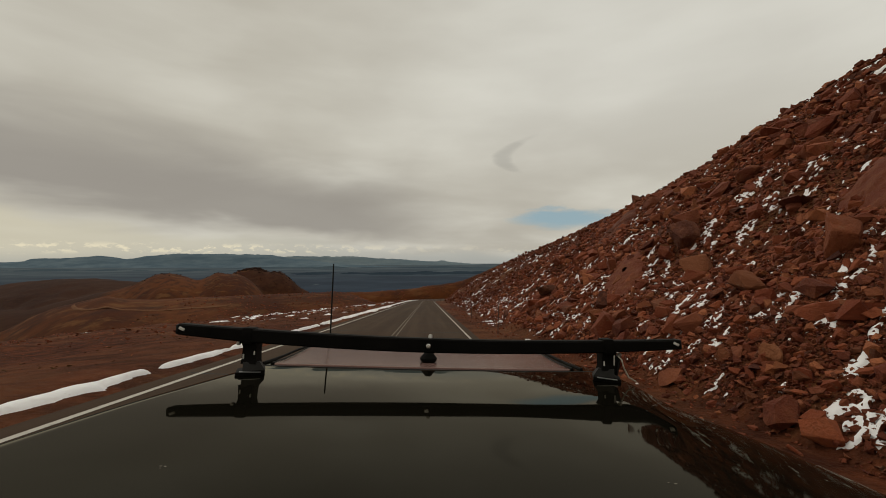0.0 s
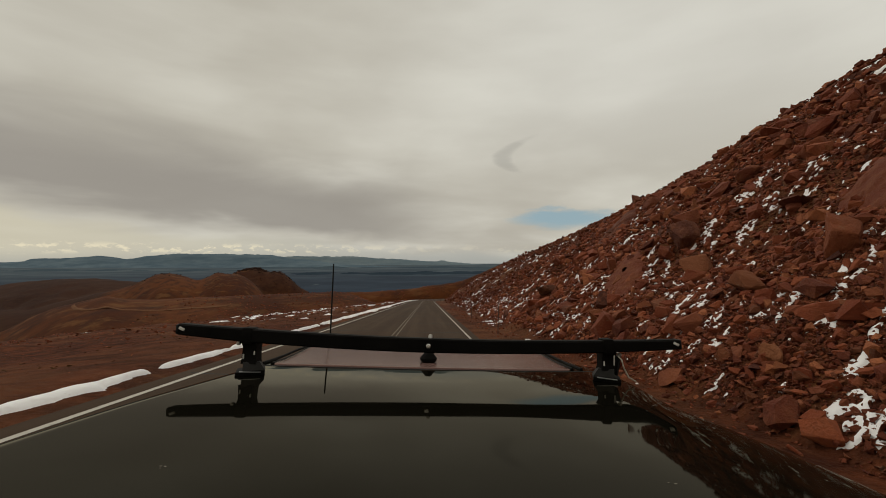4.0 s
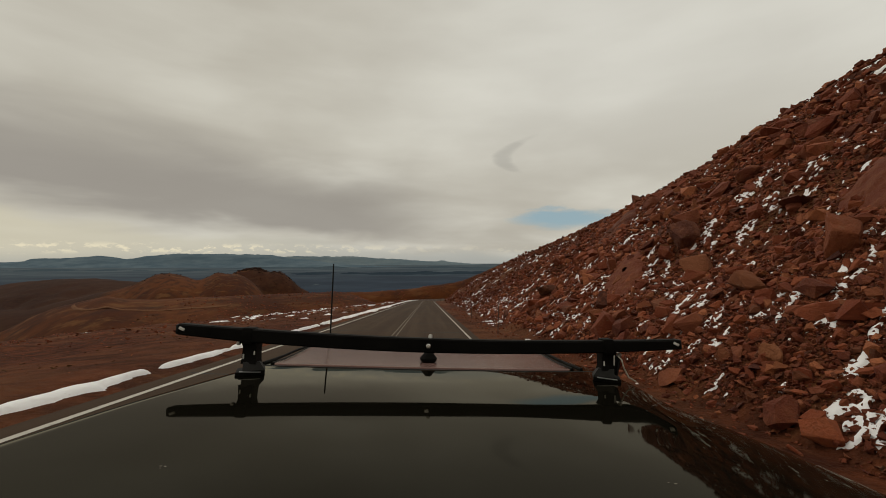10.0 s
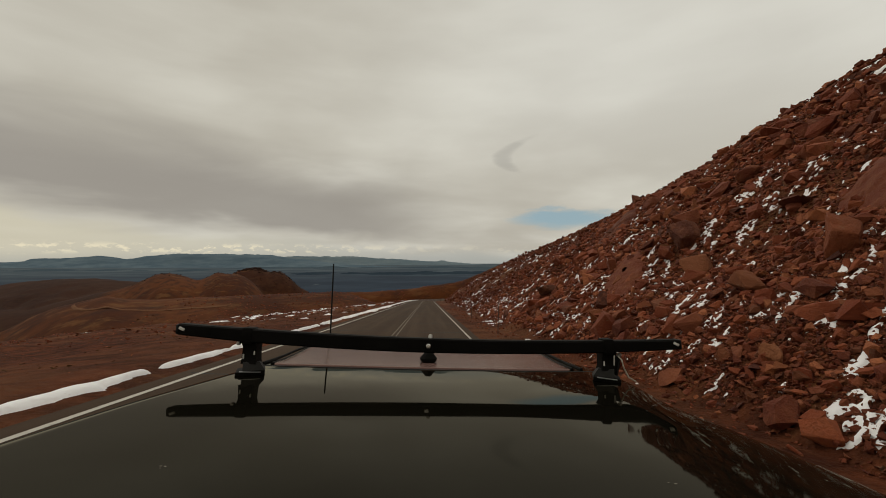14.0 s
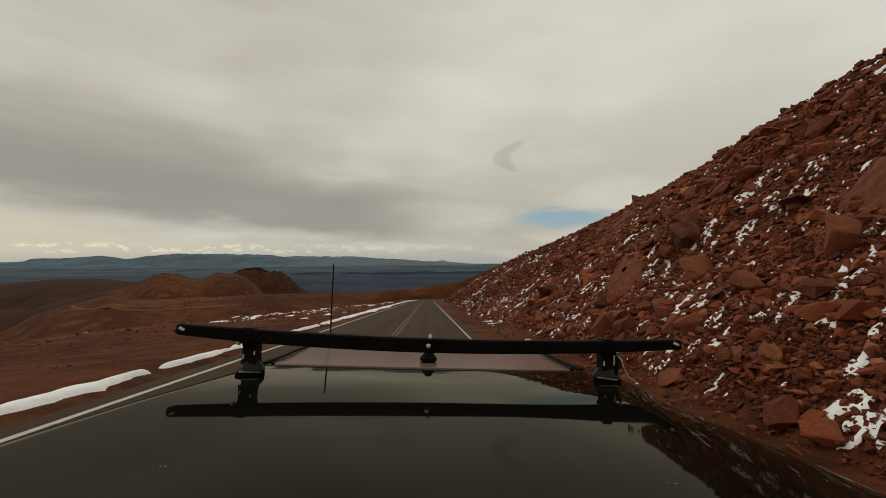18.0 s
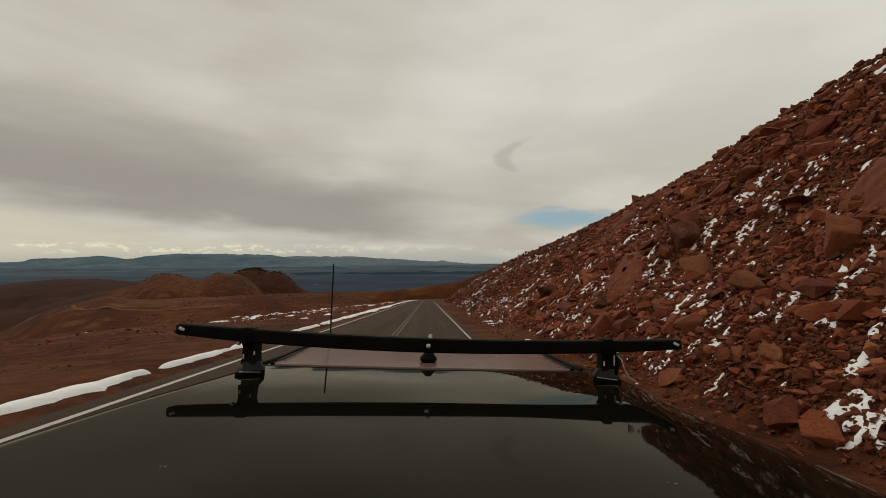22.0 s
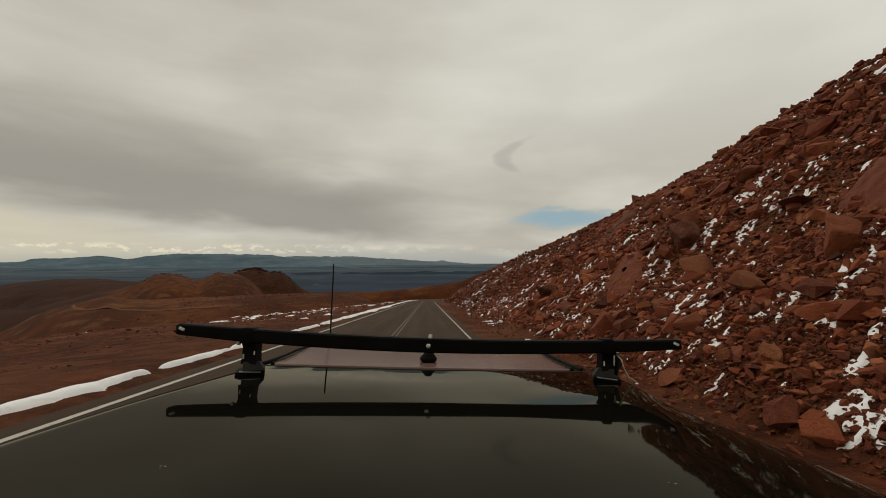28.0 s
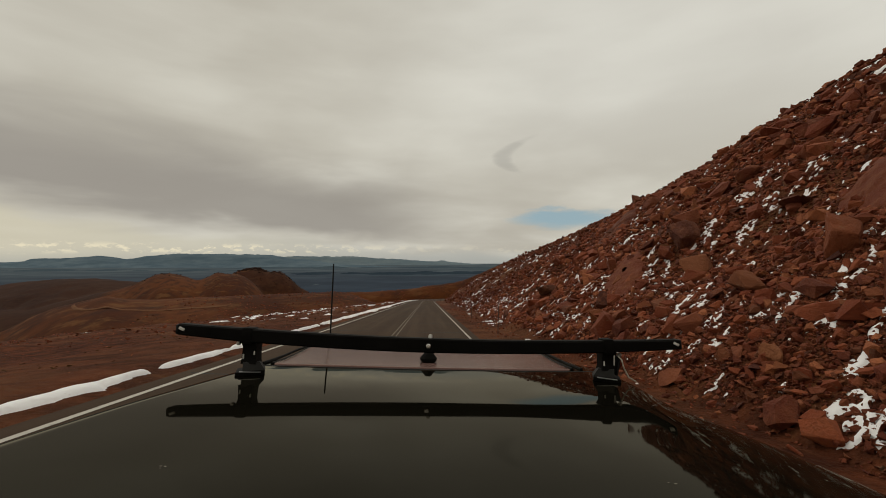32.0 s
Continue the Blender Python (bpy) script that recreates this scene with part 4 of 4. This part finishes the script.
def skin(name, y0, front, mat, lift, label=""):
    """A pressed skin from y0 to the roof's front, rolled over at its edges."""
    S, V = np.meshgrid(np.linspace(-1, 1, 61), np.linspace(0, 1, 70))
    Yc = y0 + V * (1.95 - y0 if front is None else front - y0)
    wide = ROOF_W - 0.045 * smooth(Yc, 0.19, 1.07)
    X = S * np.where(S < 0, wide - 0.04, wide) + 0.028 * np.clip(S, 0, 1) ** 3 * (1 - smooth(Yc, 0.42, 0.76))
    Y = y0 + V * ((roof_front(X) if front is None else front) - y0)
    Z = roof_z(X, Y) + lift
    ex = np.array([0.006, 0.011, 0.015, 0.018, 0.020])
    ez = np.array([0.002, 0.006, 0.011, 0.018, 0.040])
    k = len(ex)
    X, Y, Z = (np.hstack([X[:, :1] - ex[::-1], X, X[:, -1:] + ex]), np.hstack([np.repeat(Y[:, :1], k, 1), Y, np.repeat(Y[:, -1:], k, 1)]),
               np.hstack([Z[:, :1] - ez[::-1], Z, Z[:, -1:] - ez]))
    run, fall = (ex, ez) if front is None else (ex[:2] * 0.4, ez[:2] * 2)
    X, Y, Z = np.vstack([X, np.repeat(X[-1:], len(run), 0)]), np.vstack([Y, Y[-1:] + run[:, None]]), np.vstack([Z, Z[-1:] - fall[:, None]])
    ob = new(name, sheet(name, X, Y, Z, mat))
    ob.parent = car
    return tagged(ob, label)


skin("roof", -1.42, None, M["paint"], 0.0)


def panel_half(y):
    return 0.405 + 0.075 * smooth(y, SEAM, 1.95)


def front_panel():
    """The dusty panel ahead of the seam, a little proud of the roof."""
    S, V = np.meshgrid(np.linspace(-1, 1, 41), np.linspace(0, 1, 40))
    Y = SEAM + 0.006 + V * (1.86 - SEAM)
    round_ = 1 - 0.05 * np.clip(1 - V / 0.05, 0, 1) ** 2
    X = S * panel_half(Y) * round_
    Z = roof_z(X, Y) + 0.0008 * np.exp(-((Y - SEAM) / 0.016) ** 2) + 0.003
    # turned down all round
    X = np.hstack([X[:, :1] - 0.003, X, X[:, -1:] + 0.003])
    Y = np.hstack([Y[:, :1], Y, Y[:, -1:]])
    Z = np.hstack([Z[:, :1] - 0.006, Z, Z[:, -1:] - 0.006])
    X, Y, Z = np.vstack([X[:1], X, X[-1:]]), np.vstack([Y[:1] - 0.002, Y, Y[-1:] + 0.003]), np.vstack([Z[:1] - 0.006, Z, Z[-1:] - 0.006])
    ob = new("front_roof_panel", sheet("front_roof_panel", X, Y, Z, M["dusty"]))
    ob.parent = car
    return tagged(ob, "dusty reddish sunroof panel")


front_panel()
for side in (-1, 1):
    for out in (0.004, 0.030):
        pts = []
        for i in range(26):
            y = SEAM + 0.03 + i * 0.028
            x = side * (float(panel_half(y)) + out)
            pts.append((x, y, float(roof_z(x, y)) + 0.001))
        part("roof_moulding", tube(pts, 0.0044, 6), M["bar"], car, "black rubber roof moulding")
part("roof_seam", tube([(-0.46 + 0.92 * i / 20, SEAM - 0.003, float(roof_z(-0.46 + 0.92 * i / 20, SEAM)) + 0.0) for i in range(21)], 0.0022, 6), M["rubber"], car, "thin dark seam across the roof")

# antenna on the front wing: a short foot and a thin mast
ax, ay = -0.695, 3.04
antenna = part("antenna", lathe([(0.022, 0.0), (0.020, 0.015), (0.010, 0.03), (0.007, 0.05)], 14, (ax, ay, 0.985)), M["rubber"], car, "thin black whip antenna on the front wing")
part("mast", tube([(ax, ay, 1.02), (ax + 0.002, ay, 1.6), (ax - 0.004, ay, 2.113)], [0.0065, 0.0059, 0.0050], 8), M["black"], antenna)


# the rest of the body, under the roof
def body_ring(y, half, low, high, n=9):
    """A cross section of the car at y."""
    out = []
    for s in (-1, 1):
        side = []
        for i in range(n):
            f = i / (n - 1)
            z = low + (high - low) * f
            side.append((s * 0.93 * half * (1 - 0.10 * (2 * f - 0.9) ** 2), along(y), z))
        out.extend(side if s < 0 else side[::-1])
    return out


part("body", loft([body_ring(-2.55, 0.80, 0.48, 0.95), body_ring(-2.42, 0.90, 0.36, 1.12), body_ring(-1.9, 0.93, 0.30, 1.16), body_ring(-0.5, 0.94, 0.28, 1.15), body_ring(1.2, 0.94, 0.28, 1.13),
                   body_ring(2.8, 0.93, 0.30, 1.06), body_ring(3.5, 0.90, 0.34, 1.0), body_ring(3.9, 0.84, 0.40, 0.92), body_ring(4.03, 0.72, 0.46, 0.80)]), M["paint"], car)


def slab(corners, thick):
    """A bowed panel between four corners."""
    a, b, c, d = (Vector((across(p[0]), along(p[1]), p[2])) for p in corners)
    nrm = (b - a).cross(d - a).normalized() * thick
    bm = bmesh.new()
    k = 8
    top, bot = [], []
    for i in range(k + 1):
        for j in range(k + 1):
            u, v = i / k, j / k
            p = (a * (1 - u) + b * u) * (1 - v) + (d * (1 - u) + c * u) * v
            bow = nrm * (4 * u * (1 - u)) * 1.2
            top.append(bm.verts.new(p + bow))
            bot.append(bm.verts.new(p + bow - nrm))
    for i in range(k):
        for j in range(k):
            q = [i * (k + 1) + j, (i + 1) * (k + 1) + j, (i + 1) * (k + 1) + j + 1, i * (k + 1) + j + 1]
            bm.faces.new([top[t] for t in q])
            bm.faces.new([bot[t] for t in q[::-1]])
    return bm


ZF = 1.9 - 0.290
part("windscreen", slab([(-0.47, 2.16, ZF), (0.47, 2.16, ZF), (0.68, 2.92, 1.08), (-0.68, 2.92, 1.08)], 0.02), M["glass"], car, "dark tinted windscreen")
part("bonnet", slab([(-0.76, 2.86, 1.07), (0.76, 2.86, 1.07), (0.68, 3.92, 0.92), (-0.68, 3.92, 0.92)], 0.03), M["paint"], car)
part("rear_window", slab([(0.50, -2.14, 1.58), (-0.50, -2.14, 1.58), (-0.68, -2.46, 1.12), (0.68, -2.46, 1.12)], 0.02), M["glass"], car, "dark tinted rear window")
for s in (-1, 1):
    for y0, y1, t0, t1 in ((-2.0, -1.15, -1.95, -1.15), (-1.05, 0.15, -1.05, 0.15), (0.25, 2.55, 0.25, 1.80)):
        part("side_window", slab([(s * 0.90, y0, 1.13), (s * 0.90, y1, 1.12), (s * 0.56, t1, 1.60), (s * 0.56, t0, 1.60)][::s], 0.015), M["glass"], car, "dark tinted side window")
    for y, t in ((-2.08, -2.05), (-1.10, -1.10), (0.20, 0.20)):
        part("pillar", tube([(s * across(0.91), along(y), 1.10), (s * across(0.75), along((y + t) / 2), 1.40), (s * 0.535, along(t), 1.64)], 0.045, 8), M["paint"], car)
    part("pillar", tube([(s * across(0.78), along(2.92), 1.06), (s * across(0.66), along(2.50), 1.34), (s * 0.51, along(1.95), 1.60)], 0.04, 8), M["paint"], car)
    mirror = part("wing_mirror", box(0.20, 0.10, 0.15, (s * 0.93, along(2.5), 1.12), (0, 0, s * 12), bevel=0.035, seg=3), M["paint"], car)
    part("mirror_glass", box(0.16, 0.008, 0.11, (s * 0.92, along(2.5) - 0.055, 1.12), (0, 0, s * 12), bevel=0.003), M["steel"], mirror, "mirror glass")
    part("headlight", box(0.34, 0.16, 0.16, (s * 0.58, along(3.88), 0.80), (0, 0, -s * 18), bevel=0.04, seg=3), M["amber"], car, "clear headlight")
    part("rear_lamp", box(0.14, 0.12, 0.42, (s * 0.76, along(-2.44), 0.98), (0, 0, s * 12), bevel=0.03, seg=3), M["red"], car, "red rear lamp")
    for y in (-1.55, 3.0):
        wheel = part("wheel", lathe([(0.05, -0.10), (0.20, -0.10), (0.225, -0.11), (0.225, 0.11), (0.20, 0.10), (0.05, 0.09)], 28, (s * 0.76, along(y), 0.335), (0, 90, 0)), M["alloy"], car, "grey alloy wheel")
        part("tyre", lathe([(0.225, -0.10), (0.30, -0.115), (0.33, -0.09), (0.335, 0), (0.33, 0.09), (0.30, 0.115), (0.225, 0.10)], 32, (s * 0.76, along(y), 0.335), (0, 90, 0)), M["rubber"], wheel, "black tyre")
    for y in (0.05, 1.15):
        part("door_handle", box(0.03, 0.16, 0.03, (s * 0.88, y, 1.0), bevel=0.01, seg=2), M["black"], car)
    part("sill", box(0.06, 2.5, 0.10, (s * 0.855, 0.7, 0.33), bevel=0.02), M["black"], car)
part("grille", box(0.80, 0.05, 0.16, (0, along(4.02), 0.74), (-8, 0, 0), bevel=0.015), M["black"], car)
part("front_bumper", box(1.52, 0.20, 0.30, (0, along(3.99), 0.50), bevel=0.07, seg=3), M["black"], car)
part("rear_bumper", box(1.56, 0.20, 0.30, (0, along(-2.58), 0.52), bevel=0.07, seg=3), M["black"], car)
part("cabin_floor", box(1.45, 3.6, 0.10, (0, 0.75, 0.40), bevel=0.02), M["black"], car)

# dried splashes and chips on the paint
drng = random.Random(8)


def speck(x, y, r, long=1.0, turn=0.0):
    bm = bmesh.new()
    k = 7
    ring = [bm.verts.new((r * long * math.cos(a) * drng.uniform(0.6, 1.1), r * math.sin(a) * drng.uniform(0.6, 1.1), 0)) for a in (2 * math.pi * i / k for i in range(k))]
    top = bm.verts.new((0, 0, 0.0003))
    for i in range(k):
        bm.faces.new((ring[i], ring[(i + 1) % k], top))
    bm.transform(pose(x, y, float(roof_z(x, y)) + 0.0004, 0, 0, turn))
    return bm


for x, y, r, l in ((-0.260, 0.438, 0.0012, 1.5), (-0.255, 0.437, 0.0014, 1.3), (-0.258, 0.433, 0.0008, 1.4), (0.253, 0.416, 0.0009, 2.4), (0.247, 0.418, 0.0006, 2.6)):
    part("mud_speck", speck(x, y, r, l), M["dirt"], car, "pale dried mud speck")
for i in range(34):
    y = drng.uniform(0.35, 1.15)
    part("mud_speck", speck(0.49 - 0.08 * drng.random() ** 1.5, y, drng.uniform(0.0004, 0.0010), drng.uniform(2, 8), drng.uniform(60, 130)), M["dirt"], car, "pale dried mud speck")

# ---- the roof rack ----
rack = new("roof_rack")
rack.matrix_basis = CARM
tagged(rack, "black single-bar roof rack with two clamped feet on the car's roof", "roof rack")
BY = 0.95


def bar_z(x):
    return BAR_Z - 0.007 * (x - 0.02) + BAR_SAG * ((x - 0.02) / 0.6) ** 2


BAR_Z, BAR_SAG = 1.7868, 0.022
rings = []
for i in range(41):
    x = -0.548 + 1.138 * i / 40
    h, w, c = float(np.interp(x, [-0.548, -0.39, 0.0, 0.39, 0.59], [0.0122, 0.0150, 0.0160, 0.0140, 0.0110])), 0.016, 0.003
    prof = ((-w, -h + c), (-w + c, -h), (w - c, -h), (w, -h + c), (w, h - c), (w - c, h), (-w + c, h), (-w, h - c))
    rings.append([(x, BY + a, bar_z(x) + b) for a, b in prof])
crossbar = part("crossbar", loft(rings), M["bar"], rack)
for s in (-1, 1):
    cap = part("end_cap", box(0.008, 0.030, 0.023, (0.021 + s * 0.572, BY, bar_z(0.021 + s * 0.57)), (0, s * -2, 0), bevel=0.004), M["black"], rack)
    part("cap_badge", box(0.013, 0.003, 0.006, (0.021 + s * 0.560, BY - 0.0175, bar_z(0.021 + s * 0.56) + 0.002), (0, 25, 0), bevel=0.001), M["cap"], cap, "small pale badge")


def rack_foot(s, x, wire):
    """A clamp foot: pad on the roof, upright, sleeve round the bar, bolts."""
    y, zt = BY + 0.01, bar_z(x) - 0.015
    zr = float(roof_z(x, y))
    ca, sa = math.cos(radians(-s * 20)), math.sin(radians(-s * 20))

    def square(cx, hx, hy, z, twist=True):
        c, d = (ca, sa) if twist else (1.0, 0.0)
        return [(cx + a * hx * c - b * hy * d, y + a * hx * d + b * hy * c, zr + z) for a, b in ((-1, -1), (1, -1), (1, 1), (-1, 1))]

    zc = zt - zr
    foot = part("foot", loft([square(x, k, k2, z, False) for z, k, k2 in ((0.024, 0.0165, 0.018), (0.032, 0.0158, 0.016), (zc - 0.012, 0.0150, 0.015), (zc + 0.002, 0.0165, 0.022))]), M["bar"], rack)
    part("pad", box(0.060, 0.058, 0.010, (x, y, zr + 0.005), (0, s * 3, -s * 20), bevel=0.003), M["bar"], foot, "black rubber pad")
    part("clamp_block", loft([square(x - s * q, k, k * 0.95, z) for z, k, q in ((0.009, 0.0225, 0.008), (0.012, 0.0225, 0.007), (0.025, 0.0180, 0.002), (0.028, 0.0165, 0.001))]), M["clamp"], foot, "dusty grey clamp block")
    part("sleeve", box(0.024, 0.036, 0.035, (x - 0.004, BY, bar_z(x)), (0, -s * 1.5, 0), bevel=0.004), M["bar"], foot)
    if wire:
        part("clamp_plate", box(0.005, 0.04, 0.045, (x + s * 0.021, y, zr + 0.036), (0, s * 12, 0), bevel=0.002), M["black"], foot)
    part("bolt", lathe([(0.0042, 0), (0.0042, 0.008), (0.003, 0.010)], 6, (x + s * 0.021, y - 0.020, zt - 0.002), (90, 0, 0)), M["steel"], foot, "bright bolt head")
    for side, tall in ((-1, 0.011), (1, 0.009 if s < 0 else 0.024)):
        part("slot", box(0.0032, 0.004, tall, (x + side * 0.0118, y - 0.0165, zr + 0.044 + 0.004 * side), (4, 0, 0), bevel=0.0013), M["cap"], foot, "pale worn slot")
    part("pad_edge", box(0.044, 0.004, 0.0022, (x + 0.029 * sa * 1.03, y - 0.029 * ca * 1.03, zr + 0.0085), (0, 3, -s * 20), bevel=0.001), M["alloy"], foot, "worn bright edge of the pad")
    if wire:
        part("loose_cord", tube([(x + 0.014, y - 0.03, zr + 0.06), (x + 0.022, y - 0.032, zr + 0.052), (x + 0.026, y - 0.034, zr + 0.034), (x + 0.036, y - 0.036, zr + 0.014), (x + 0.055, y - 0.03, zr + 0.004)], 0.0017, 6), M["wire"], foot, "loose end of pale cord")
    return foot


rack_foot(-1, -0.393, False)
rack_foot(1, 0.427, True)
# the screw through the middle of the bar
mx = 0.008
part("screw", lathe([(0.0058, 0), (0.0058, 0.004), (0.0035, 0.006)], 14, (mx, BY - 0.016, bar_z(mx) - 0.001), (90, 0, 0)), M["steel"], crossbar, "bright screw head")
part("screw_tip", lathe([(0.0045, 0), (0.0045, 0.006), (0.0032, 0.009)], 12, (mx + 0.004, BY, bar_z(mx) + 0.015)), M["cap"], crossbar, "pale screw tip")
# a small bulb-shaped rubber foot on the panel ahead of the bar
kz = float(roof_z(0.012, 1.25)) + 0.003
part("rubber_knob", lathe([(0.019, 0.0), (0.024, 0.004), (0.0255, 0.012), (0.021, 0.019), (0.014, 0.027), (0.010, 0.034), (0.007, 0.037)], 20, (0.012, 1.25, kz)), M["bar"], car, "black bulb-shaped rubber knob")
